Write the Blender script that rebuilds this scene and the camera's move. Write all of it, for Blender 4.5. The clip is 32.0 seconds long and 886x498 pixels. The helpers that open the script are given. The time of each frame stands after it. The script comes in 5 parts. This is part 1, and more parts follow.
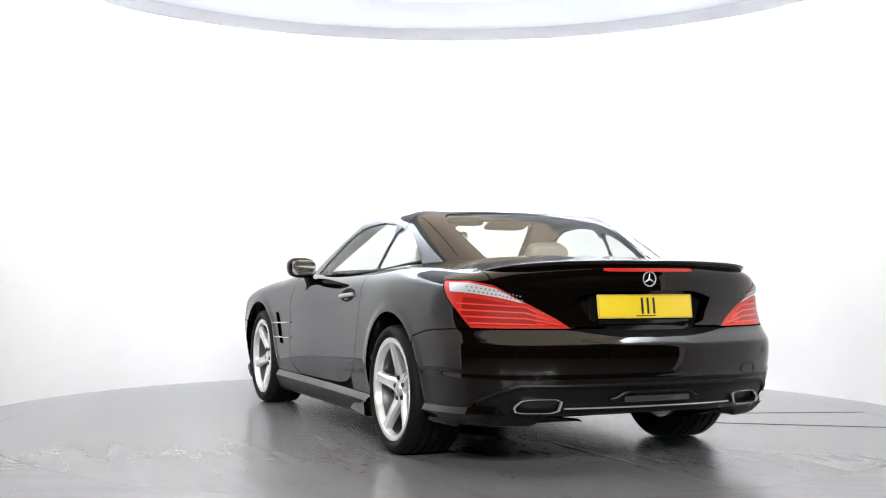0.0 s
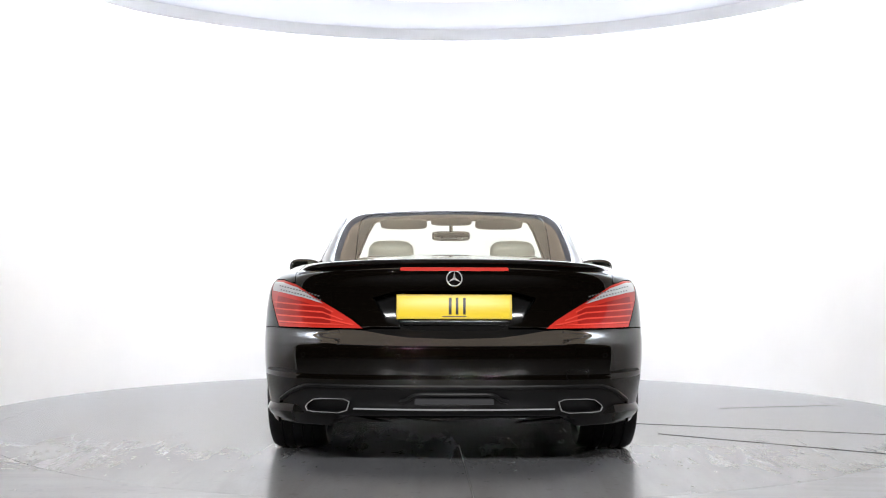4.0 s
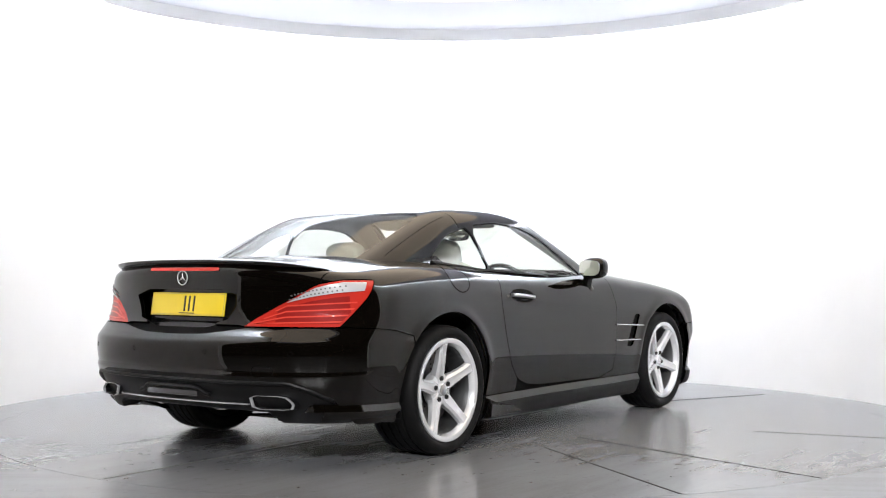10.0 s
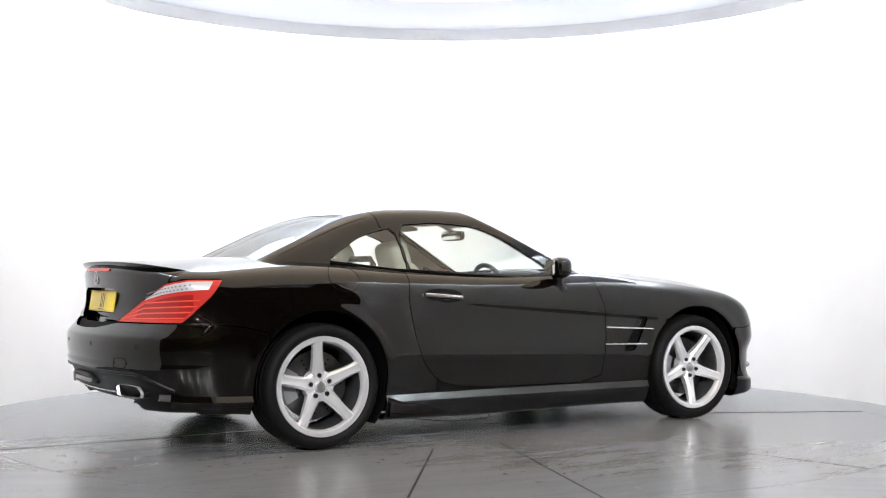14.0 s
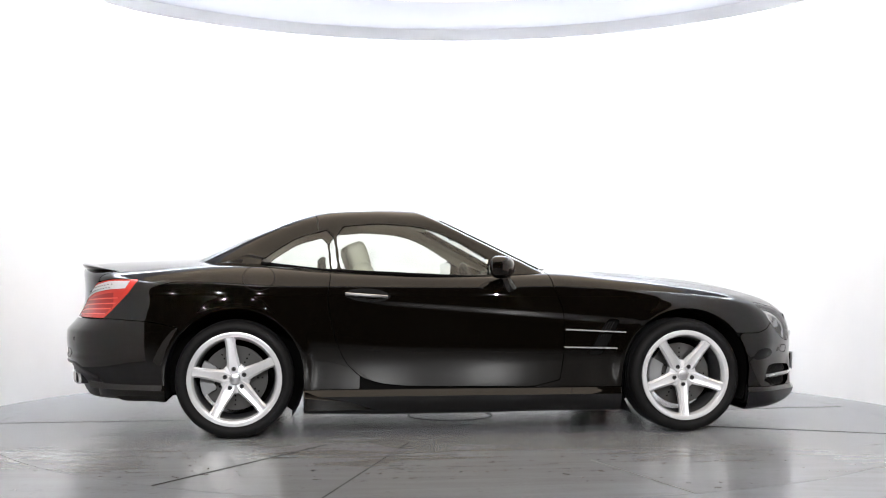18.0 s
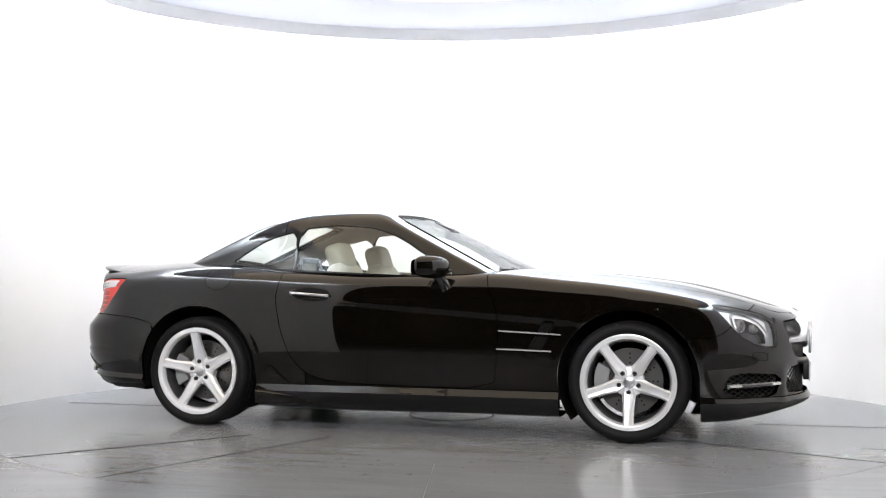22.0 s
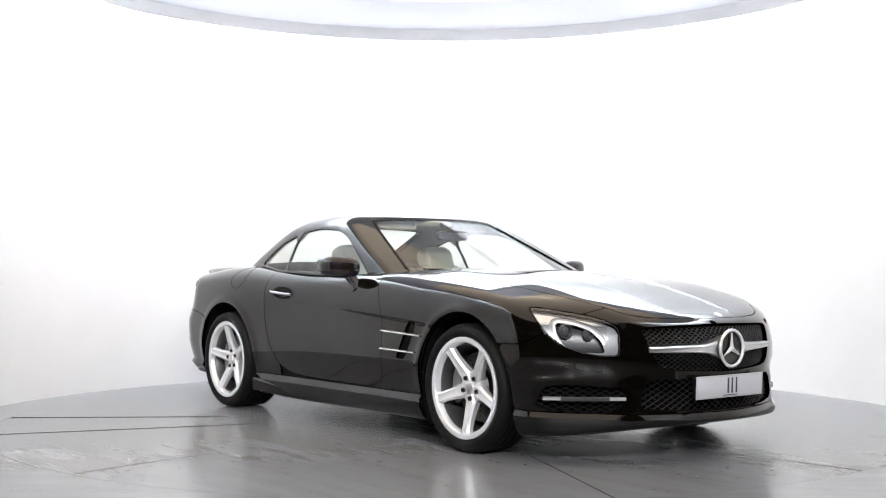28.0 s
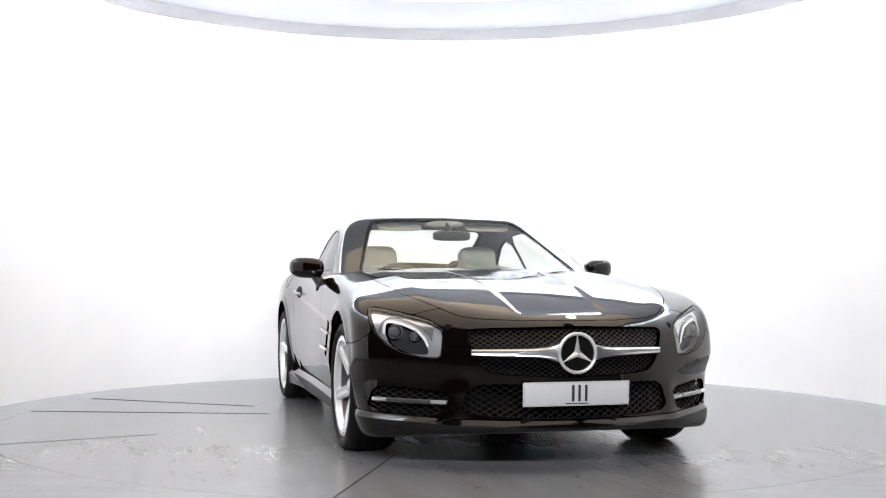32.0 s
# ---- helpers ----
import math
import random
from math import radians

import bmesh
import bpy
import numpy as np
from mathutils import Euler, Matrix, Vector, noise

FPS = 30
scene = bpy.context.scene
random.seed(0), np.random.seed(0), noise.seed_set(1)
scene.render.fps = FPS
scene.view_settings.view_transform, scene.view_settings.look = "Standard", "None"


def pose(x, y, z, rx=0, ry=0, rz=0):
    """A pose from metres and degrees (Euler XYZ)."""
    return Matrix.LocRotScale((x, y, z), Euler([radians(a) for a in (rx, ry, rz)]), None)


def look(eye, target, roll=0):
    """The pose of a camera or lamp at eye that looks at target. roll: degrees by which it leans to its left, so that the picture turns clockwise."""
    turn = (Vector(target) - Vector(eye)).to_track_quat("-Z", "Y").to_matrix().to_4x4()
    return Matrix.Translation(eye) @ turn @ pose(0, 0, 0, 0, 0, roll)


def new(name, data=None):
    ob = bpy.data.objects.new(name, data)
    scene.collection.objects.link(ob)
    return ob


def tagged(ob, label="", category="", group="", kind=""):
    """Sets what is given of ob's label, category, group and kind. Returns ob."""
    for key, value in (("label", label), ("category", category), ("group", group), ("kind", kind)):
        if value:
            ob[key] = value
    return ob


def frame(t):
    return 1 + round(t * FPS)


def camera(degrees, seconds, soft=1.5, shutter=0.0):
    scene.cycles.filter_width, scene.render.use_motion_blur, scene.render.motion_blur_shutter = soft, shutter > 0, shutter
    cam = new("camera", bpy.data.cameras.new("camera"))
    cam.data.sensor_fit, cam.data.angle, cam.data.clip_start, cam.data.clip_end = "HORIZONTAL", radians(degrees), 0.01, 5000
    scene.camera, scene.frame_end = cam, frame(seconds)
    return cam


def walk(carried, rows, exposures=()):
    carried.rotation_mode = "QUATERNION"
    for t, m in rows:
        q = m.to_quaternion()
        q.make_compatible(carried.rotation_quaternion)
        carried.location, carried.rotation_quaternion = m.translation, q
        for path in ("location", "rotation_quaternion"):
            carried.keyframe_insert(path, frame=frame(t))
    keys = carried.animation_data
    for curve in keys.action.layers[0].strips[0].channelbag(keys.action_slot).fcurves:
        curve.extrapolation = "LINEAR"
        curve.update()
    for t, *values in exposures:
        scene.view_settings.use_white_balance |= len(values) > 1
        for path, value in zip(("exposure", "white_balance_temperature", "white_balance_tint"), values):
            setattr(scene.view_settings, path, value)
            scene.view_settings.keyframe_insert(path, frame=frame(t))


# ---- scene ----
# Camera: stands still; the turntable turns the car.
cam = camera(43.16, 32.0, soft=1.1)
EYE = (0.0, -7.290, 0.892)
VIEW = look(EYE, (-0.0518, 0.0, 1.0809), 0.138)
walk(cam, [(0.0, VIEW), (32.0, VIEW)], exposures=[(0.0, 0.5, 6350, 10), (32.0, 0.5, 6350, 10)])

# ---- world and light ----
world = bpy.data.worlds.new("world")
world.use_nodes = True
scene.world = world
world.node_tree.nodes["Background"].inputs[0].default_value = (0.02, 0.02, 0.024, 1)
world.node_tree.nodes["Background"].inputs[1].default_value = 0.15
COVE_POWER = 68.0
CEILING_POWER = 0.23
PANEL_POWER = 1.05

# ---- materials ----


def material(name, color=(0.5, 0.5, 0.5), rough=0.5, metal=0.0, coat=0.0, emit=None, power=0.0, spec=0.5):
    m = bpy.data.materials.new(name)
    m.use_nodes = True
    b = m.node_tree.nodes["Principled BSDF"]
    b.inputs["Base Color"].default_value = (*color, 1)
    b.inputs["Roughness"].default_value = rough
    b.inputs["Metallic"].default_value = metal
    b.inputs["Coat Weight"].default_value = coat
    b.inputs["Coat Roughness"].default_value = 0.02
    b.inputs["Specular IOR Level"].default_value = spec
    if emit:
        b.inputs["Emission Color"].default_value = (*emit, 1)
        b.inputs["Emission Strength"].default_value = power
    return m


def node(m, kind, x=0, **values):
    n = m.node_tree.nodes.new(kind)
    for key, value in values.items():
        n.inputs[key].default_value = value
    return n


def link(m, a, b):
    m.node_tree.links.new(a, b)


def bsdf(m):
    return m.node_tree.nodes["Principled BSDF"]


def ramp(m, source, stops):
    r = node(m, "ShaderNodeValToRGB")
    r.color_ramp.elements[0].position, r.color_ramp.elements[0].color = stops[0][0], (*stops[0][1], 1)
    r.color_ramp.elements[1].position, r.color_ramp.elements[1].color = stops[-1][0], (*stops[-1][1], 1)
    for p, c in stops[1:-1]:
        r.color_ramp.elements.new(p).color = (*c, 1)
    link(m, source, r.inputs[0])
    return r.outputs[0]


def noise_of(m, scale, detail=4.0, rough=0.55, stretch=None, distort=0.0):
    co = node(m, "ShaderNodeTexCoord")
    n = node(m, "ShaderNodeTexNoise", Scale=scale, Detail=detail, Roughness=rough, Distortion=distort)
    if stretch:
        mp = node(m, "ShaderNodeMapping", Scale=stretch)
        link(m, co.outputs["Object"], mp.inputs[0])
        link(m, mp.outputs[0], n.inputs["Vector"])
    else:
        link(m, co.outputs["Object"], n.inputs["Vector"])
    return n.outputs[0]


def bump(m, source, strength, distance=0.01):
    b = node(m, "ShaderNodeBump", Strength=strength, Distance=distance)
    link(m, source, b.inputs["Height"])
    link(m, b.outputs[0], bsdf(m).inputs["Normal"])


# black metallic paint: dark flake base under a clear coat
PAINT = material("black_paint", (0.004, 0.003, 0.002), 0.45, 0.0, 1.0, spec=0.0)
bsdf(PAINT).inputs["Coat Roughness"].default_value = 0.012
bsdf(PAINT).inputs["Coat IOR"].default_value = 1.45
_fl = noise_of(PAINT, 900, 1)
link(PAINT, ramp(PAINT, _fl, [(0.35, (0.0010, 0.0008, 0.0006)), (0.75, (0.0046, 0.0036, 0.0026))]), bsdf(PAINT).inputs["Base Color"])

BLACK_PLASTIC = material("black_plastic", (0.004, 0.004, 0.0045), 0.42, spec=0.3)
GLOSS_BLACK = material("gloss_black_trim", (0.006, 0.006, 0.006), 0.12)
DARK = material("dark_cavity", (0.003, 0.003, 0.003), 0.8, spec=0.1)
RUBBER = material("tyre_rubber", (0.0060, 0.0060, 0.0064), 0.60, spec=0.14)
bump(RUBBER, noise_of(RUBBER, 160, 3), 0.15, 0.002)
CHROME = material("chrome", (0.75, 0.76, 0.78), 0.09, 1.0)
SATIN = material("satin_silver", (0.62, 0.63, 0.65), 0.28, 1.0)
ALLOY = material("silver_alloy_paint", (0.76, 0.77, 0.79), 0.26, 0.55, 0.5)
# barrel and disc colours carry the shade behind the spokes
ALLOY_SHADED = material("shaded_alloy_paint", (0.085, 0.087, 0.090), 0.38, 0.7)
DISC = material("brake_disc_steel", (0.10, 0.099, 0.097), 0.36, 1.0)
CALIPER = material("grey_caliper", (0.26, 0.265, 0.27), 0.4, 0.4)
LEATHER = material("cream_leather", (0.50, 0.51, 0.44), 0.5)
bump(LEATHER, noise_of(LEATHER, 220, 3), 0.15, 0.002)
HEADLINER = material("grey_headliner", (0.30, 0.29, 0.25), 0.9)
TRIM_DARK = material("dark_interior", (0.025, 0.025, 0.025), 0.6)
YELLOW = material("yellow_plate", (0.78, 0.58, 0.02), 0.35)
WHITE_PLATE = material("white_plate", (0.48, 0.49, 0.52), 0.35)
INK = material("black_ink", (0.015, 0.015, 0.017), 0.4)
RED = material("red_lens", (0.46, 0.022, 0.013), 0.45, 0.0, 0.8, spec=0.1)
RED_BRIGHT = material("bright_red_lens", (0.62, 0.050, 0.030), 0.45, 0.0, 0.8, spec=0.1)
CLEAR = material("clear_lamp_lens", (0.50, 0.50, 0.52), 0.35, 0.2, 0.5)
LAMP_SILVER = material("lamp_reflector", (0.72, 0.73, 0.75), 0.18, 0.85)
RED_DARK = material("dark_red_lens", (0.25, 0.010, 0.007), 0.45, 0.0, 0.8, spec=0.1)
LAMP_GREY = material("lamp_inner_grey", (0.20, 0.203, 0.21), 0.3, 0.4)
FOG_GREY = material("smoked_fog_lens", (0.045, 0.045, 0.048), 0.2, 0.0, 0.5)
BRIGHT_TRIM = material("bright_metal_trim", (0.80, 0.81, 0.83), 0.22, 0.7)
HEAD_DARK = material("headlamp_housing", (0.30, 0.305, 0.32), 0.32, 0.4)
LAMP_WHITE = material("light_guide", (0.82, 0.83, 0.85), 0.25, 0.2)
SEAL = material("black_rubber_seal", (0.004, 0.004, 0.004), 0.7, spec=0.12)
LAMP_DARK = material("lamp_housing", (0.035, 0.036, 0.04), 0.25, 0.2)


def glass_material(name, tint, ior=1.45):
    m = bpy.data.materials.new(name)
    m.use_nodes = True
    m.node_tree.nodes.remove(bsdf(m))
    out = m.node_tree.nodes["Material Output"]
    t = node(m, "ShaderNodeBsdfTransparent", Color=(*tint, 1))
    g = node(m, "ShaderNodeBsdfGlossy", Roughness=0.005)
    w = node(m, "ShaderNodeLayerWeight", Blend=0.5)
    p = node(m, "ShaderNodeMath")
    p.operation = "POWER"
    p.inputs[1].default_value = 5.0
    link(m, w.outputs["Facing"], p.inputs[0])
    f = node(m, "ShaderNodeMath")
    f.operation = "MULTIPLY_ADD"
    f.inputs[1].default_value, f.inputs[2].default_value = 0.72, ((ior - 1) / (ior + 1)) ** 2 * 1.7
    link(m, p.outputs[0], f.inputs[0])
    mix = node(m, "ShaderNodeMixShader")
    link(m, f.outputs[0], mix.inputs[0])
    link(m, t.outputs[0], mix.inputs[1])
    link(m, g.outputs[0], mix.inputs[2])
    link(m, mix.outputs[0], out.inputs[0])
    return m


GLASS = glass_material("tinted_car_glass", (0.85, 0.875, 0.84), 1.5)
LENS = glass_material("headlamp_glass", (0.93, 0.94, 0.95), 1.5)

WALL = material("white_studio_wall", (0.84, 0.84, 0.85), 0.85)
_w = noise_of(WALL, 1.3, 5, 0.6)
link(WALL, ramp(WALL, _w, [(0.3, (0.85, 0.85, 0.862)), (0.7, (0.89, 0.89, 0.893))]), bsdf(WALL).inputs["Base Color"])
bump(WALL, noise_of(WALL, 45, 4), 0.05, 0.003)
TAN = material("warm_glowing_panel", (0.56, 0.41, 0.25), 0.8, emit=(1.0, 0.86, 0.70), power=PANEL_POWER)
CEIL = material("white_ceiling", (0.80, 0.79, 0.83), 0.8)
RIM_WHITE = material("white_rim_band", (0.93, 0.93, 0.95), 0.6)
BACK = material("dark_back_room", (0.010, 0.010, 0.013), 0.8)

# ---- mesh helpers ----


def part(name, bm, mat, parent=None, label="", smooth=True):
    me = bpy.data.meshes.new(name)
    bm.normal_update()
    bm.to_mesh(me)
    bm.free()
    for p in me.polygons:
        p.use_smooth = smooth
    if smooth:
        me.set_sharp_from_angle(angle=radians(38))
    me.materials.append(mat)
    ob = new(name, me)
    if parent:
        ob.parent = parent
    if label:
        ob["label"] = label
    return ob


def from_arrays(name, V, T, mat, parent=None, label="", normals=None, smooth=True):
    me = bpy.data.meshes.new(name)
    me.from_pydata([tuple(v) for v in V], [], [tuple(int(i) for i in t) for t in T])
    me.update()
    me.polygons.foreach_set("use_smooth", [smooth] * len(me.polygons))
    if normals is not None:
        me.normals_split_custom_set_from_vertices([tuple(n) for n in normals])
    me.materials.append(mat)
    ob = new(name, me)
    if parent:
        ob.parent = parent
    if label:
        ob["label"] = label
    return ob


def empty(name, parent=None, m=None):
    ob = new(name)
    ob.empty_display_size = 0.1
    if parent:
        ob.parent = parent
    if m is not None:
        ob.matrix_basis = m
    return ob


def box(bm, c, s, m=None, bevel=0.0):
    r = bmesh.ops.create_cube(bm, size=1.0, matrix=Matrix.Translation(c) @ Matrix.Diagonal((*s, 1)))
    vs = r["verts"]
    if bevel:
        es = list({e for v in vs for e in v.link_edges})
        vs = bmesh.ops.bevel(bm, geom=es, offset=bevel, segments=2, profile=0.5, affect="EDGES")["verts"]
    if m is not None:
        bmesh.ops.transform(bm, matrix=m, verts=vs)
    return vs


def lathe(bm, profile, steps=64, closed=False):
    """Turns (radius, y) round the y axis."""
    rings = []
    for i in range(steps):
        a = 2 * math.pi * i / steps
        rings.append([bm.verts.new((r * math.cos(a), y, r * math.sin(a))) for r, y in profile])
    n = len(profile)
    for i in range(steps):
        a, b = rings[i], rings[(i + 1) % steps]
        for j in range(n if closed else n - 1):
            k = (j + 1) % n
            bm.faces.new((a[j], b[j], b[k], a[k]))


def tube(bm, pts, r, sides=8, caps=True):
    pts = [Vector(p) for p in pts]
    rings = []
    for i, p in enumerate(pts):
        d = (pts[min(i + 1, len(pts) - 1)] - pts[max(i - 1, 0)]).normalized()
        up = Vector((0, 0, 1)) if abs(d.z) < 0.9 else Vector((1, 0, 0))
        a = d.cross(up).normalized()
        b = d.cross(a)
        q = r[i] if isinstance(r, (list, tuple)) else r
        rings.append([bm.verts.new(p + q * (math.cos(t) * a + math.sin(t) * b)) for t in [2 * math.pi * k / sides for k in range(sides)]])
    for a, b in zip(rings, rings[1:]):
        for k in range(sides):
            bm.faces.new((a[k], a[(k + 1) % sides], b[(k + 1) % sides], b[k]))
    if caps:
        bm.faces.new(rings[0][::-1])
        bm.faces.new(rings[-1])


def prism(bm, outline, depth, m=None):
    """Extrudes an outline in x and z along y, from 0 to depth."""
    a = [bm.verts.new((x, 0, z)) for x, z in outline]
    b = [bm.verts.new((x, depth, z)) for x, z in outline]
    n = len(a)
    bm.faces.new(a)
    bm.faces.new(b[::-1])
    for i in range(n):
        bm.faces.new((a[i], b[i], b[(i + 1) % n], a[(i + 1) % n]))
    if m is not None:
        bmesh.ops.transform(bm, matrix=m, verts=a + b)


def disc_prism(bm, ring, dz):
    """A flat plate from a ring of verts, with its other face dz higher."""
    other = [bm.verts.new((v.co.x, v.co.y, v.co.z + dz)) for v in ring]
    bm.faces.new(ring)
    bm.faces.new(other[::-1])
    for i in range(len(ring)):
        j = (i + 1) % len(ring)
        bm.faces.new((ring[i], other[i], other[j], ring[j]))
    bmesh.ops.recalc_face_normals(bm, faces=bm.faces)


# ---- the studio: wall, floor, ceiling, back room ----
WC, WR = (0.0, -0.06), 3.147      # wall circle
OPEN = radians(38.6)               # half angle of the opening towards the camera
RC, RR, RZ = (-0.03, -0.66), 3.27, 3.00   # ceiling rim circle and the height of its lower edge
TABLE_R = 2.80


def wall_point(a, r=WR):
    return (WC[0] + r * math.sin(a), WC[1] + r * math.cos(a))


def arc_angles(n=160):
    lim = math.pi - OPEN
    return [-lim + 2 * lim * i / n for i in range(n + 1)]


def build_wall():
    bm = bmesh.new()
    cols = []
    for a in arc_angles():
        i, o = wall_point(a), wall_point(a, WR + 0.12)
        cols.append([bm.verts.new((*i, -0.02)), bm.verts.new((*i, 3.35)), bm.verts.new((*o, 3.35)), bm.verts.new((*o, -0.02))])
    for a, b in zip(cols, cols[1:]):
        for j in range(4):
            bm.faces.new((a[j], b[j], b[(j + 1) % 4], a[(j + 1) % 4]))
    bm.faces.new(cols[0])
    bm.faces.new(cols[-1][::-1])
    bmesh.ops.recalc_face_normals(bm, faces=bm.faces)
    tagged(part("wall_round", bm, WALL), "smooth white curved studio wall behind the turntable", "wall", kind="structure")


build_wall()


def rim_radius(a, inset):
    """Distance from the rim's centre at angle a: its circle, kept inside the wall, whole over the opening."""
    d = Vector((math.sin(a), math.cos(a)))
    o = Vector(RC) - Vector(WC)
    b = o.dot(d)
    reach = -b + math.sqrt(b * b - o.dot(o) + (WR - inset) ** 2)
    return RR if math.cos(a) < -math.cos(OPEN) else min(RR, reach)


def build_ceiling():
    n = 160
    bm = bmesh.new()
    rows = []
    for i in range(n):
        a = 2 * math.pi * i / n
        r = rim_radius(a, 0.21)
        ring = []
        for rr, z in ((r, RZ + 0.10), (r, RZ + 0.012), (r + 0.006, RZ), (r + 0.03, RZ), (r + 0.03, RZ + 0.30)):
            ring.append(bm.verts.new((RC[0] + rr * math.sin(a), RC[1] + rr * math.cos(a), z)))
        rows.append(ring)
    for i in range(n):
        a, b = rows[i], rows[(i + 1) % n]
        for j in range(4):
            bm.faces.new((a[j], b[j], b[j + 1], a[j + 1]))
    bmesh.ops.recalc_face_normals(bm, faces=bm.faces)
    light = tagged(empty("ceiling_light"), "large round white ceiling panel with a pale rim", "ceiling light")
    part("rim_band", bm, RIM_WHITE, light, "pale grey curved rim")
    bm = bmesh.new()
    ring = []
    for i in range(n):
        a = 2 * math.pi * i / n
        r = rim_radius(a, 0.21) + 0.02
        ring.append(bm.verts.new((RC[0] + r * math.sin(a), RC[1] + r * math.cos(a), RZ + 0.10)))
    disc_prism(bm, ring, 0.03)
    part("light_panel", bm, CEIL_GLOW, light, "softly glowing white panel", smooth=False)
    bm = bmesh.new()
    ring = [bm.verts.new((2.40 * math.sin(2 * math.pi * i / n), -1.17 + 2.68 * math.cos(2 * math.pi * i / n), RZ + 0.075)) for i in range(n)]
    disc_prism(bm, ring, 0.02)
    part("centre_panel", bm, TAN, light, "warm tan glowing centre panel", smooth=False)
    bm = bmesh.new()
    ring = [bm.verts.new((*wall_point(2 * math.pi * i / n, WR + 0.12), 3.36)) for i in range(n)]
    disc_prism(bm, ring, 0.1)
    tagged(part("ceiling", bm, CEIL, smooth=False), "white ceiling over the studio", "ceiling", kind="structure")
    # lamp strip hidden in the slot between rim and wall
    bm = bmesh.new()
    prev = None
    for i in range(97):
        a = radians(-138 + 276 * i / 96)
        r = rim_radius(a, 0.21)
        p = [bm.verts.new((RC[0] + (r + q) * math.sin(a), RC[1] + (r + q) * math.cos(a), z)) for q, z in ((0.035, 3.30), (0.125, 3.30), (0.125, 3.32), (0.035, 3.32))]
        if prev:
            for j in range(4):
                bm.faces.new((prev[j], p[j], p[(j + 1) % 4], prev[(j + 1) % 4]))
        prev = p
    bmesh.ops.recalc_face_normals(bm, faces=bm.faces)
    tagged(part("light_strip", bm, STRIP, smooth=False), "bright white light strip in the slot above the wall", "light strip")


CEIL_GLOW = material("glowing_ceiling_panel", (0.58, 0.585, 0.63), 0.8, emit=(0.88, 0.90, 1.0), power=CEILING_POWER)
STRIP = material("light_strip", (0.9, 0.9, 0.9), 0.5, emit=(0.88, 0.945, 1.0), power=COVE_POWER)
build_ceiling()


def concrete(name, base, seed):
    """Sealed concrete: broad clouds, long trowel streaks, fine grain and small dark spots."""
    m = material(name, base, 0.23, spec=0.5)
    grain = noise_of(m, 55, 5, 0.65, (1.0, 1.0 + seed, 1.0))
    cloud = noise_of(m, 0.9, 6, 0.55, (1.0, 1.3, 1.0))
    streak = noise_of(m, 4.5, 5, 0.6, (0.22, 1.9, 1.0), 0.4)
    total = None
    for source, weight in ((grain, 0.16), (cloud, 0.48), (streak, 0.36)):
        k = node(m, "ShaderNodeMath")
        k.operation = "MULTIPLY_ADD"
        k.inputs[1].default_value = weight
        k.inputs[2].default_value = 0.0
        link(m, source, k.inputs[0])
        if total is not None:
            link(m, total, k.inputs[2])
        total = k.outputs[0]
    b = Vector(base)
    tone = ramp(m, total, [(0.34, (b.x * 0.80, b.y * 0.79, b.z * 0.76)), (0.5, tuple(b)), (0.66, tuple(b * 1.15))])
    spots = ramp(m, noise_of(m, 16, 2, 0.5), [(0.30, (0.62, 0.60, 0.57)), (0.36, (1.0, 1.0, 1.0))])
    mix = node(m, "ShaderNodeMix")
    mix.data_type, mix.blend_type = "RGBA", "MULTIPLY"
    mix.inputs[0].default_value = 0.30
    link(m, tone, mix.inputs[6])
    link(m, spots, mix.inputs[7])
    link(m, mix.outputs[2], bsdf(m).inputs["Base Color"])
    return m


FLOOR = concrete("grey_sealed_concrete", (0.182, 0.186, 0.196), 0.3)
FLOOR_OUT = concrete("grey_concrete_surround", (0.186, 0.190, 0.201), 0.1)
JOINT = material("dark_joint", (0.012, 0.012, 0.012), 0.8, spec=0.2)
SEAM = material("filled_seam", (0.14, 0.138, 0.135), 0.4)


def build_floor():
    n = 128
    bm = bmesh.new()
    a = [bm.verts.new((TABLE_R * math.sin(2 * math.pi * i / n), TABLE_R * math.cos(2 * math.pi * i / n), 0)) for i in range(n)]
    disc_prism(bm, a, -0.08)
    table = part("turntable", bm, FLOOR, smooth=False)
    tagged(table, "round grey sealed concrete turntable floor carrying the car", "turntable", kind="structure")
    bm = bmesh.new()
    inner = [bm.verts.new(((TABLE_R + 0.0035) * math.sin(2 * math.pi * i / n), (TABLE_R + 0.0035) * math.cos(2 * math.pi * i / n), 0)) for i in range(n)]
    outer = [bm.verts.new((14 * math.sin(2 * math.pi * i / n), 14 * math.cos(2 * math.pi * i / n) - 2, 0)) for i in range(n)]
    for i in range(n):
        j = (i + 1) % n
        bm.faces.new((inner[j], inner[i], outer[i], outer[j]))
    tagged(part("floor", bm, FLOOR_OUT, smooth=False), "grey concrete floor round the turntable", "floor", kind="structure")
    bm = bmesh.new()
    ring = [bm.verts.new(((TABLE_R + 0.02) * math.sin(2 * math.pi * i / n), (TABLE_R + 0.02) * math.cos(2 * math.pi * i / n), -0.085)) for i in range(n)]
    bm.faces.new(ring[::-1])
    tagged(part("floor_pit", bm, JOINT, smooth=False), "dark pit under the turntable", "floor", kind="structure")
    return table


TURNTABLE = build_floor()


def build_back_room():
    bm = bmesh.new()
    box(bm, (0, -2.0, 2.4), (24, 24, 4.82))
    bmesh.ops.reverse_faces(bm, faces=bm.faces)
    tagged(part("wall_hall", bm, BACK, smooth=False), "dark hall round the white studio", "wall", kind="structure")


build_back_room()


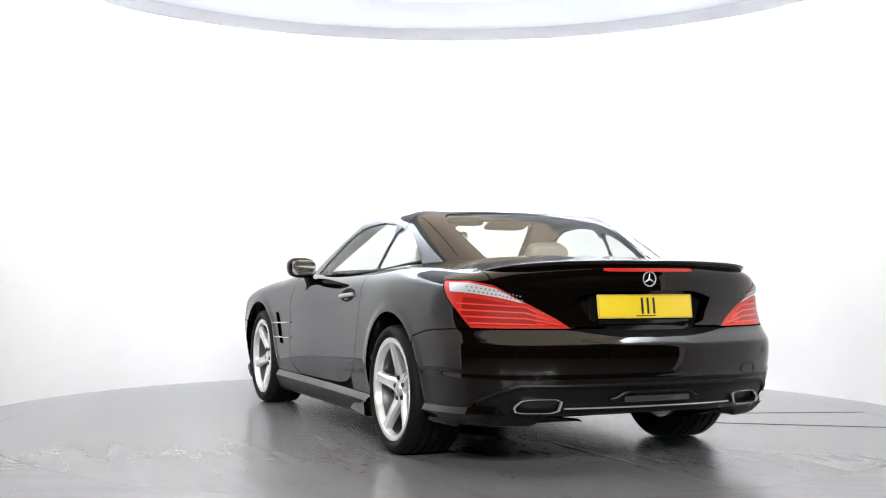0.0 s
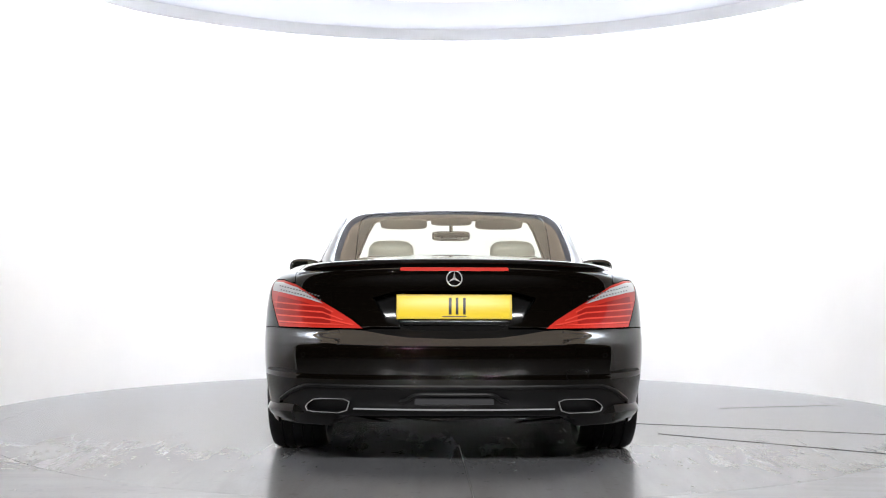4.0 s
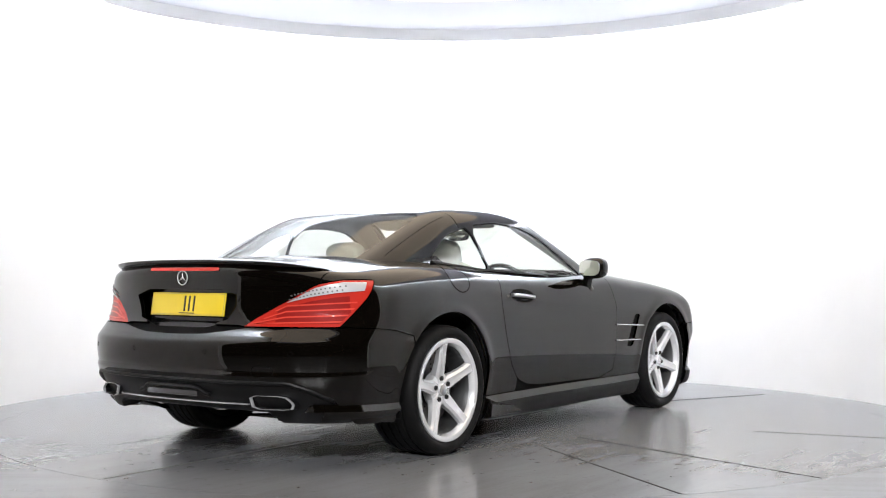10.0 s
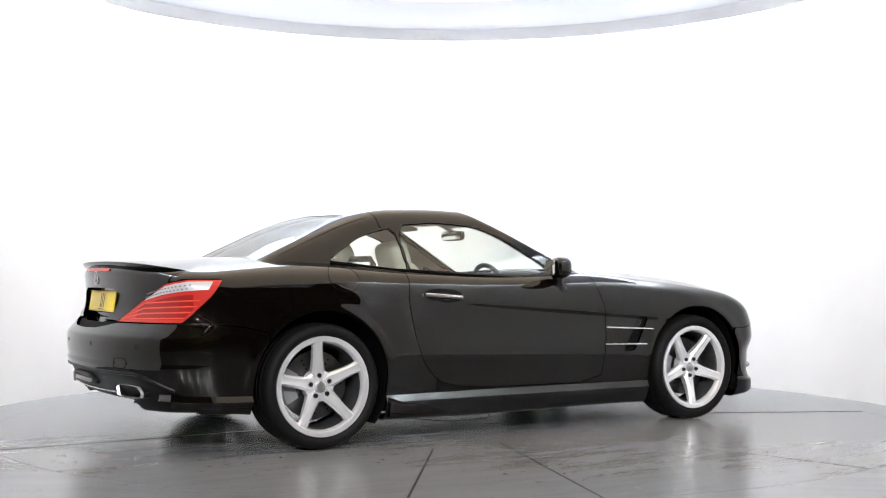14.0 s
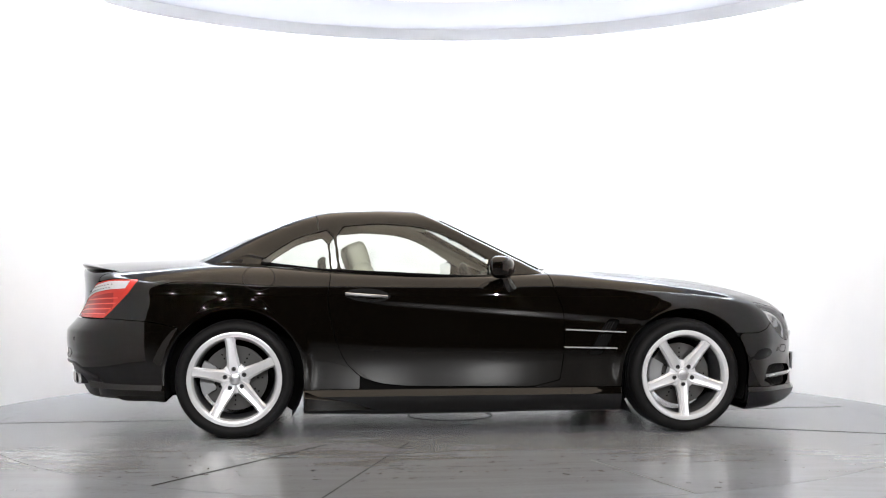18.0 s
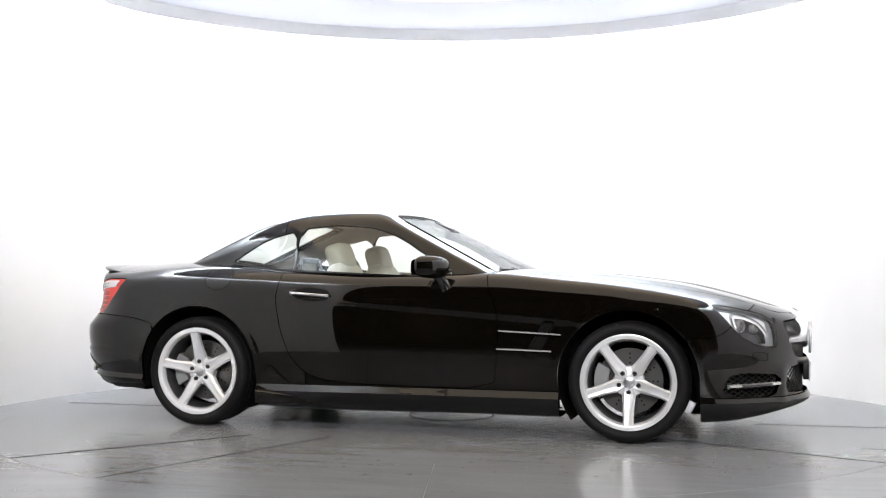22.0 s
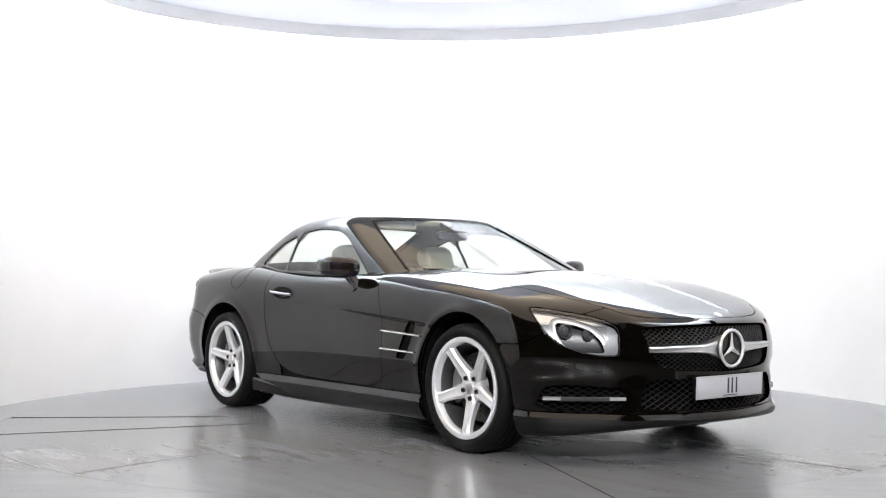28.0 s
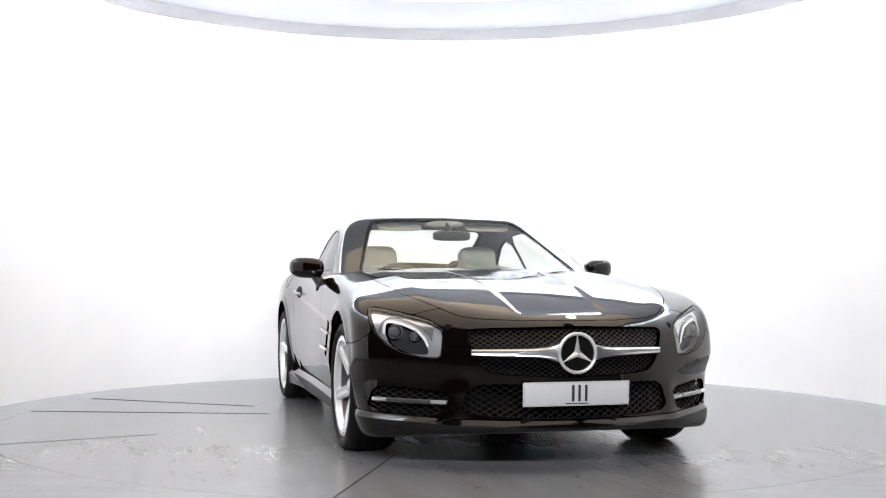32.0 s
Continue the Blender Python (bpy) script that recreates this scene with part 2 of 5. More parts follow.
def hall_spots():
    """Small ceiling spotlights of the hall, in front of the opening."""
    for x, y, z in ((-2.6, -9.6, 3.9), (-1.2, -9.0, 3.9), (0.3, -9.3, 3.9), (1.5, -9.0, 3.9), (2.8, -9.7, 3.9)):
        lamp = empty("ceiling_spotlight", None, look((x, y, z), (0, 0, 0.6)))
        bm = bmesh.new()
        bmesh.ops.create_cone(bm, cap_ends=True, segments=24, radius1=0.11, radius2=0.08, depth=0.20, matrix=Matrix.Translation((0, 0, 0.11)))
        part("spot_housing", bm, BLACK_PLASTIC, lamp)
        bm = bmesh.new()
        tube(bm, [(0, 0, 0.2), (0, 0.28, 0.75)], 0.012, 8)
        part("spot_bracket", bm, BLACK_PLASTIC, lamp)
        tagged(lamp, "small black spotlight under the hall ceiling", "spotlight", "hall spotlights")
        d = bpy.data.lights.new("spot_beam", "AREA")
        d.shape, d.size, d.energy, d.color, d.spread = "DISK", 0.04, SPOT_POWER, (1.0, 0.98, 0.96), radians(90)
        beam = new("spot_beam", d)
        beam.parent = lamp
        beam.location = (0, 0, -0.005)


SPOT_POWER = 25.0
hall_spots()

# ---- the car's body as smooth implicit surfaces (car space: x forward, y left, z up) ----


def curve(xs, ys):
    """A smooth function through the given places."""
    xs, ys = np.array(xs, float), np.array(ys, float)
    d = np.diff(ys) / np.diff(xs)
    m = np.concatenate([[d[0]], (d[:-1] * np.diff(xs)[1:] + d[1:] * np.diff(xs)[:-1]) / (xs[2:] - xs[:-2]), [d[-1]]])

    def f(x):
        x = np.clip(x, xs[0], xs[-1])
        i = np.clip(np.searchsorted(xs, x) - 1, 0, len(xs) - 2)
        h = xs[i + 1] - xs[i]
        t = (x - xs[i]) / h
        return ((1 + 2 * t) * (1 - t) ** 2 * ys[i] + t * (1 - t) ** 2 * h * m[i] + t * t * (3 - 2 * t) * ys[i + 1] + t * t * (t - 1) * h * m[i + 1])
    return f


def smax(a, b, r):
    h = np.maximum(r - np.abs(a - b), 0) / r
    return np.maximum(a, b) + h * h * r * 0.25


def step(a, b, x):
    t = np.clip((x - a) / (b - a), 0, 1)
    return t * t * (3 - 2 * t)


AXLE = 1.2925
WHEEL_Z = 0.328
side_plan = curve([-2.4, -2.1, -1.8, -1.3, -0.8, -0.2, 0.55, 0.95, 1.3, 1.7, 2.0, 2.4],
                  [0.82, 0.870, 0.912, 0.940, 0.924, 0.918, 0.931, 0.940, 0.949, 0.950, 0.930, 0.88])
side_wall = curve([0.10, 0.20, 0.26, 0.33, 0.45, 0.56, 0.66, 0.76, 0.84, 0.90, 0.96, 1.05],
                  [-0.10, -0.050, -0.036, -0.0225, -0.0045, 0.0, -0.001, -0.007, -0.023, -0.050, -0.100, -0.20])
hood_line = curve([-2.4, -2.24, -2.07, -1.9, -1.7, -1.5, -1.2, -0.75, 0.0, 0.30, 0.60, 0.93, 1.255, 1.58, 1.82, 2.05, 2.18, 2.3],
                  [0.955, 0.965, 0.982, 0.990, 1.003, 1.012, 1.01, 0.978, 0.956, 0.955, 0.951, 0.933, 0.904, 0.859, 0.801, 0.732, 0.690, 0.63])
hood_drop = curve([-2.4, -1.9, -1.4, -1.0, 0.0, 0.5, 1.0, 1.6, 2.0, 2.3],
                  [0.085, 0.080, 0.060, 0.050, 0.042, 0.034, 0.034, 0.042, 0.056, 0.060])
nose = curve([0.0, 0.12, 0.17, 0.25, 0.36, 0.5, 0.57, 0.64, 0.69, 0.74, 0.8],
             [2.18, 2.222, 2.244, 2.240, 2.236, 2.242, 2.236, 2.216, 2.188, 2.143, 2.06])
tail = curve([0.0, 0.15, 0.25, 0.32, 0.40, 0.50, 0.56, 0.590, 0.612, 0.66, 0.72, 0.80, 0.88, 0.93, 1.0],
             [2.13, 2.18, 2.235, 2.272, 2.300, 2.325, 2.327, 2.322, 2.304, 2.262, 2.234, 2.224, 2.228, 2.235, 2.22])
under = curve([-2.5, -2.22, -1.65, -0.93, 0.9, 1.66, 1.95, 2.12, 2.25, 2.5], [0.29, 0.262, 0.195, 0.150, 0.148, 0.138, 0.166, 0.192, 0.208, 0.22])


def body_field(p):
    x, y, z = p[..., 0], np.abs(p[..., 1]), p[..., 2]
    Y = side_plan(x) + side_wall(z)
    # flared arches
    for ax in (-AXLE, AXLE):
        d = np.hypot(x - ax, z - WHEEL_Z - 0.01)
        Y = Y + 0.006 * np.exp(-((d - 0.392) / 0.032) ** 2) * step(0.2, 0.4, z)
    # waist crease along door and fender
    zc = 0.755 - 0.075 * (x + 0.4) + 0.0 * z
    on = step(-1.0, -0.3, x) * (1 - step(0.95, 1.30, x))
    Y = Y - 0.008 * on * (1 - step(-0.030, 0.012, z - zc)) * step(-0.30, -0.030, z - zc)
    side = y - Y
    # bonnet: an edge near each side where the crown turns down, and a sunk middle field
    fold = y - 0.615 + 0.06 * np.maximum(x - 1.75, 0)
    bent = step(0.50, 0.95, x)
    top = z - (hood_line(x) - hood_drop(x) * (1 - 0.70 * bent) * (y / 0.8) ** 2.4
               - bent * 0.17 * 0.5 * (fold + np.sqrt(fold ** 2 + 0.018 ** 2))
               - step(0.80, 1.15, x) * (1 - step(2.0, 2.16, x)) * 0.006 * (1 - step(-0.020, 0.020, y - 0.26 + 0.05 * (x - 1.2))))
    fang = 0.012 * np.exp(-((y - 0.545 + 0.12 * (z - 0.30)) / 0.055) ** 2) * (1 - step(0.36, 0.44, z)) * step(0.20, 0.25, z)
    full = 0.07 * step(0.40, 0.52, z)
    front = (x - (nose(z) - 0.47 * y ** 2 - (0.12 - full) * y ** 4 + fang)) * 0.9
    ledge = 0.012 * (1 - step(0.440, 0.462, z)) * step(0.30, 0.40, z)
    rear = (-x - (tail(z) + ledge - 0.17 * y ** 2 - 0.24 * y ** 4)) * 0.95
    f = smax(side, front, 0.06)
    f = smax(f, rear, 0.16)
    f = smax(f, top, 0.066)
    low = np.where(x < -1.6, np.minimum(under(x), 0.205 + 0.4 * (1 - step(0.40, 0.56, y))), under(x))
    return smax(f, low - z, 0.02)


side_glass = curve([0.80, 0.90, 0.95, 1.0, 1.1, 1.2, 1.27, 1.4], [0.850, 0.836, 0.814, 0.791, 0.740, 0.683, 0.637, 0.515])
roof_line = curve([-1.6, -1.0, -0.9, -0.7, -0.5, -0.3, -0.13, 0.1], [1.205, 1.284, 1.293, 1.307, 1.315, 1.313, 1.302, 1.266])


def cabin_field(p):
    x, y, z = p[..., 0], np.abs(p[..., 1]), p[..., 2]
    u = x + 0.35
    Y = side_glass(z) - np.where(u > 0, 0.035 * u ** 2, 0) - 0.09 * np.minimum(x + 0.15, 0) ** 2
    side = (y - Y) * 0.82
    top = z - (roof_line(x) - 0.020 * (y / 0.53) ** 2)
    front = (x - (0.635 - (z - 0.93) * 2.16 - 0.29 * y ** 2)) / 2.38
    rear = ((-1.545 + (z - 1.007) * 2.15 + 0.22 * y ** 2) - x) / 2.37
    f = smax(side, top, 0.078)
    f = smax(f, front, 0.022)
    return smax(f, rear, 0.075)


def gradient(field, P, h=1e-3):
    g = np.zeros_like(P)
    for i in range(3):
        d = np.zeros(3)
        d[i] = h
        g[..., i] = field(P + d) - field(P - d)
    return g / np.maximum(np.linalg.norm(g, axis=-1, keepdims=True), 1e-12)


def skin(field, x0, x1, z0, steps_x, fan, elev):
    """The left half of a closed surface: rays from a spine x0..x1 at height z0, with fans at its ends."""
    stations = []
    for i in range(fan):
        a = math.pi - (math.pi / 2) * i / fan
        stations.append((x0, math.cos(a), math.sin(a)))
    for i in range(steps_x + 1):
        stations.append((x0 + (x1 - x0) * i / steps_x, 0.0, 1.0))
    for i in range(1, fan + 1):
        a = math.pi / 2 - (math.pi / 2) * i / fan
        stations.append((x1, math.cos(a), math.sin(a)))
    S = np.array(stations)
    e = np.radians(np.array(elev))
    O = np.stack([S[:, 0], 0 * S[:, 0], 0 * S[:, 0] + z0], 1)[:, None, :] + 0 * e[None, :, None]
    D = np.stack([S[:, 1, None] * np.cos(e), S[:, 2, None] * np.cos(e), np.sin(e) + 0 * S[:, 1, None]], 2)
    lo, hi = np.zeros(D.shape[:2]), np.full(D.shape[:2], 1.6)
    for _ in range(26):
        mid = (lo + hi) / 2
        inside = field(O + mid[..., None] * D) < 0
        lo, hi = np.where(inside, mid, lo), np.where(inside, hi, mid)
    P = O + hi[..., None] * D
    N = gradient(field, P)
    a, b = P.shape[:2]
    k = np.arange(a * b).reshape(a, b)
    q = np.stack([k[:-1, :-1], k[1:, :-1], k[1:, 1:], k[:-1, 1:]], -1).reshape(-1, 4)
    T = np.concatenate([q[:, [0, 2, 1]], q[:, [0, 3, 2]]])
    return P.reshape(-1, 3), N.reshape(-1, 3), T


def clip(skin_of, value):
    """Keeps the part of a triangle skin where the value is below zero."""
    P, N, T = skin_of
    s = value
    keep = s < 0
    n_in = keep[T].sum(1)
    full = T[n_in == 3]
    extraP, extraN, tris = [], [], []
    made = {}
    base = len(P)

    def cut(i, j):
        key = (i, j) if i < j else (j, i)
        if key not in made:
            t = s[i] / (s[i] - s[j])
            made[key] = base + len(extraP)
            extraP.append(P[i] + t * (P[j] - P[i]))
            n = N[i] + t * (N[j] - N[i])
            extraN.append(n / max(np.linalg.norm(n), 1e-9))
        return made[key]

    edge = []
    for t in T[(n_in == 1) | (n_in == 2)]:
        for r in range(3):
            a, b, c = t[r], t[(r + 1) % 3], t[(r + 2) % 3]
            if keep[a] and not keep[b] and not keep[c]:
                ab, ac = cut(a, b), cut(a, c)
                tris.append((a, ab, ac))
                edge.append((ab, ac))
                break
            if keep[a] and keep[b] and not keep[c]:
                bc, ac = cut(b, c), cut(a, c)
                tris.append((a, b, bc))
                tris.append((a, bc, ac))
                edge.append((bc, ac))
                break
    if extraP:
        P, N = np.concatenate([P, extraP]), np.concatenate([N, extraN])
        full = np.concatenate([full, np.array(tris, int)]) if len(tris) else full
    used = np.unique(full)
    back = np.full(len(P), -1)
    back[used] = np.arange(len(used))
    E = [(back[a], back[b]) for a, b in edge if back[a] >= 0 and back[b] >= 0]
    return (P[used], N[used], back[full]), E


def polygon(points, rounds=2):
    """A closed outline with its corners cut round."""
    q = np.array(points, float)
    for _ in range(rounds):
        nxt = np.roll(q, -1, 0)
        q = np.stack([0.82 * q + 0.18 * nxt, 0.18 * q + 0.82 * nxt], 1).reshape(-1, 2)
    return q


def outline_distance(a, b, q):
    """Signed distance of the places (a, b) from an outline; below zero inside."""
    d = np.full(a.shape, 1e9)
    inside = np.zeros(a.shape, bool)
    for (x0, y0), (x1, y1) in zip(q, np.roll(q, -1, 0)):
        ex, ey = x1 - x0, y1 - y0
        t = np.clip(((a - x0) * ex + (b - y0) * ey) / max(ex * ex + ey * ey, 1e-12), 0, 1)
        d = np.minimum(d, np.hypot(a - x0 - t * ex, b - y0 - t * ey))
        if y0 != y1:
            c = ((y0 > b) != (y1 > b)) & (a < x0 + (b - y0) / (y1 - y0) * ex)
            inside ^= c
    return np.where(inside, -d, d)


def panel(name, skin_of, value, mat, parent, sides="both", rim=0.014, label="", offset=0.0):
    """One panel of a skin, with a turned-in edge. sides: both (two objects), whole (one object across the car)."""
    (P, N, T), E = clip(skin_of, value)
    if not len(T):
        return []
    P = P + N * offset
    n = len(P)
    if rim and E:
        ids = sorted({i for e in E for i in e})
        at = {i: n + 2 * k for k, i in enumerate(ids)}
        ringP = np.array([q for i in ids for q in (P[i], P[i] - rim * N[i])])
        # normals of the turned-in edge point along the skin, away from the panel
        out = np.zeros((len(ids), 3))
        pos = {i: k for k, i in enumerate(ids)}
        for a, b in E:
            t = np.cross(P[b] - P[a], N[a])
            for i in (a, b):
                out[pos[i]] += t
        out /= np.maximum(np.linalg.norm(out, axis=1, keepdims=True), 1e-9)
        ringN = np.repeat(out, 2, axis=0)
        quads = []
        for a, b in E:
            quads += [(at[a], at[b], at[b] + 1), (at[a], at[b] + 1, at[a] + 1)]
        P, N, T = np.concatenate([P, ringP]), np.concatenate([N, ringN]), np.concatenate([T, np.array(quads, int)])
    flip = np.array([1, -1, 1])
    if sides == "whole":
        m = len(P)
        P2, N2, T2 = np.concatenate([P, P * flip]), np.concatenate([N, N * flip]), np.concatenate([T, T[:, ::-1] + m])
        return [from_arrays(name, P2, T2, mat, parent, label, N2)]
    out = []
    if sides in ("both", "left"):
        out.append(from_arrays(name, P, T, mat, parent, label, N))
    if sides in ("both", "right"):
        out.append(from_arrays(name, P * flip, T[:, ::-1], mat, parent, label, N * flip))
    return out


CAR = empty("sports_car")
tagged(CAR, "glossy black two-seat roadster with its hardtop closed on a turntable", "car")

elev_body = np.concatenate([np.linspace(-70, -20, 40, endpoint=False), np.linspace(-20, 45, 130, endpoint=False), np.linspace(45, 90, 50)])
BODY = skin(body_field, -1.35, 1.35, 0.50, 200, 70, elev_body)
elev_cab = np.concatenate([np.linspace(-30, 50, 110, endpoint=False), np.linspace(50, 90, 50)])
CABIN = skin(cabin_field, -0.75, -0.15, 0.85, 60, 90, elev_cab)

GAP = 0.0022
HEADS, TAILS = [], []


def trim_band(name, skin_of, inside, limit, depth, width, mat, sides):
    """A lower trim: a ledge that slopes out and down from its top line, and the face below it."""
    P, N, T = skin_of
    M = N + np.array([0, 0, depth / width])
    M /= np.linalg.norm(M, axis=1, keepdims=True)
    out = np.clip(-inside / width, 0, 1) * depth
    panel(name + "_ledge", (P + N * out[:, None], M, T), np.max([inside + GAP, -inside - width, limit], 0), mat, CAR, sides, rim=0)
    # body paint really; black plastic puts the downward face's shade into the colour
    panel(name, (P + N * depth, N, T), np.max([inside + width, limit], 0), BLACK_PLASTIC, CAR, sides, rim=0.01)


def body_parts_of(P):
    """Signed distances of skin places from the outlines of the body's panels."""
    x, y, z = P[:, 0], P[:, 1], P[:, 2]
    side = np.maximum(0.50 - y, 0)
    cockpit = -cabin_field(P) - 0.004        # above zero under the cabin
    arch = -1e9 * np.ones(len(P))
    for ax in (-AXLE, AXLE):
        d = 0.378 - np.hypot(x - ax, (z - WHEEL_Z - 0.012))
        d = np.where(z < WHEEL_Z, np.minimum(0.378 - np.abs(x - ax), 0.5), d)
        arch = np.maximum(arch, np.where(y > 0.45, d, -0.5))
    door = outline_distance(x, z, polygon([(-0.765, 1.2), (-0.765, 0.90), (-0.785, 0.765), (-0.748, 0.577), (-0.687, 0.423), (-0.594, 0.33), (-0.475, 0.292),
                                           (-0.302, 0.276), (0.545, 0.268), (0.572, 0.494), (0.569, 0.70), (0.505, 0.86), (0.44, 1.2)], 1))
    door = np.where(y < 0.45, 0.5, door)
    hood = outline_distance(x, y, polygon([(0.3, -0.3), (0.3, 0.70), (0.58, 0.735), (1.2, 0.745), (1.62, 0.715), (1.85, 0.635), (2.02, 0.52), (2.09, 0.40), (2.145, 0.2), (2.165, -0.3)], 1))
    hood = np.where(z < 0.62, 0.5, hood)
    fbump = outline_distance(x, z, polygon([(1.592, -1), (1.592, 0.576), (1.717, 0.573), (1.80, 0.60), (2.0, 0.80), (3, 0.80), (3, -1)], 1))
    rbump = outline_distance(x, z, polygon([(-1.568, -1), (-1.568, 0.605), (-1.751, 0.648), (-2.02, 0.664), (-3, 0.655), (-3, -1)], 1))
    rbump = np.where(x < -2.0, z - np.interp(y, [0, 0.2, 0.30, 0.40, 0.45, 1.0], [0.624, 0.628, 0.640, 0.656, 0.660, 0.660]), rbump)
    lid = np.maximum(outline_distance(x, y, polygon([(-0.9, -0.3), (-1.10, 0.60), (-1.25, 0.71), (-1.40, 0.745), (-1.80, 0.745), (-1.95, 0.735), (-3, 0.735), (-3, -0.3)], 1)), -rbump)
    # the lid's lower part narrows between the lamps
    narrow = np.where(x < -1.9, y - np.interp(z, [0.60, 0.66, 0.70, 0.75, 0.80, 0.86, 0.88], [0.41, 0.41, 0.46, 0.545, 0.635, 0.73, 1.2]), -1)
    lid = np.maximum(lid, narrow)
    lid = np.maximum(lid, np.where(x > -1.9, 0.84 - z, -1))
    taillamp = np.maximum(outline_distance(y, z, polygon([(0.40, 0.664), (0.50, 0.737), (0.60, 0.79), (0.715, 0.857), (0.80, 0.882), (1.2, 0.885), (1.2, 0.664)], 0)),
                          x - np.interp(z, [0.66, 0.70, 0.80, 0.88], [-2.02, -1.975, -1.878, -1.82]))
    # head lamps: outlines in the plane square to the front corner
    corner = 0.605 * x - 0.795 * y
    headlamp = outline_distance(corner, z, polygon([(0.345, 0.757), (0.528, 0.731), (0.688, 0.700), (0.774, 0.660), (0.783, 0.58), (0.776, 0.518), (0.682, 0.518), (0.581, 0.536), (0.493, 0.571), (0.420, 0.629), (0.373, 0.701)], 1))
    headlamp = np.where((x < 1.55) | (y < 0.5), 0.5, headlamp)
    pocket = outline_distance(corner, z, polygon([(0.472, 0.69), (0.546, 0.68), (0.638, 0.648), (0.688, 0.598), (0.713, 0.533), (0.587, 0.539), (0.504, 0.577), (0.472, 0.634)], 2))
    pocket = np.where((x < 1.55) | (y < 0.5), 0.5, pocket)
    grille = outline_distance(y, z, polygon([(-0.3, 0.435), (0.0, 0.435), (0.385, 0.452), (0.44, 0.50), (0.492, 0.645), (0.45, 0.658), (0, 0.668), (-0.3, 0.668)], 1))
    grille = np.where(x < 1.9, 0.5, grille)
    lower = outline_distance(y, z, polygon([(-0.3, 0.250), (0.33, 0.254), (0.52, 0.270), (0.475, 0.40), (0.30, 0.405), (-0.3, 0.405)], 1))
    lower = np.where(x < 1.9, 0.5, lower)
    fog = outline_distance(y, z, polygon([(0.61, 0.245), (0.55, 0.362), (0.80, 0.385), (0.865, 0.37), (0.89, 0.27)], 1))
    fog = np.where(x < 1.7, 0.5, fog)
    vent = outline_distance(x, z, polygon([(0.825, 0.655), (0.885, 0.655), (0.895, 0.64), (0.800, 0.462), (0.775, 0.450), (0.715, 0.452), (0.722, 0.47)], 1))
    vent = np.where(y < 0.8, 0.5, vent)
    plate = outline_distance(y, z, polygon([(-0.3, 0.665), (0.285, 0.665), (0.385, 0.83), (-0.3, 0.835)], 1))
    plate = np.where(x > -2.0, 0.5, plate)
    diffuser = outline_distance(y, z, polygon([(-0.3, -1), (-0.3, 0.415), (0.70, 0.415), (0.80, 0.34), (0.82, 0.27), (1.0, -1)], 1))
    diffuser = np.where(x > -1.8, 0.5, diffuser)
    lip = np.where(x > 1.5, z - np.interp(x, [1.6, 1.7, 2.0, 2.12, 2.3], [0.262, 0.258, 0.248, 0.243, 0.240]), 0.5)
    skirt = np.where((x > -0.95) & (x < 0.95) & (y > 0.6), z - np.interp(x, [-0.93, 0.93], [0.262, 0.266]), 0.5)

    common = arch + GAP
    return {"x": x, "y": y, "z": z, "cockpit": cockpit, "arch": arch, "door": door, "hood": hood, "fbump": fbump, "rbump": rbump, "lid": lid, "taillamp": taillamp, "headlamp": headlamp, "pocket": pocket, "corner": corner, "grille": grille, "lower": lower, "fog": fog, "vent": vent, "plate": plate, "diffuser": diffuser, "lip": lip, "skirt": skirt, "common": common}


def no(*others):
    return np.max([-o for o in others], axis=0) + GAP


def refine(skin_of, field, mask, levels):
    """The masked part of a skin, split finer and laid back on its surface."""
    P, N, T = skin_of
    T = T[mask[T].any(1)]
    used = np.unique(T)
    back = np.full(len(P), -1)
    back[used] = np.arange(len(used))
    P, T = P[used], back[T]
    for _ in range(levels):
        n = len(P)
        e = np.sort(np.concatenate([T[:, [0, 1]], T[:, [1, 2]], T[:, [2, 0]]]), axis=1)
        u, inv = np.unique(e, axis=0, return_inverse=True)
        inv = inv.reshape(-1)
        P = np.concatenate([P, (P[u[:, 0]] + P[u[:, 1]]) / 2])
        m = len(T)
        a, b, c = inv[:m] + n, inv[m:2 * m] + n, inv[2 * m:] + n
        T = np.concatenate([np.stack([T[:, 0], a, c], 1), np.stack([a, T[:, 1], b], 1), np.stack([c, b, T[:, 2]], 1), np.stack([a, b, c], 1)])
    for _ in range(3):
        N = gradient(field, P)
        P = P - N * field(P)[:, None]
    return P, gradient(field, P), T


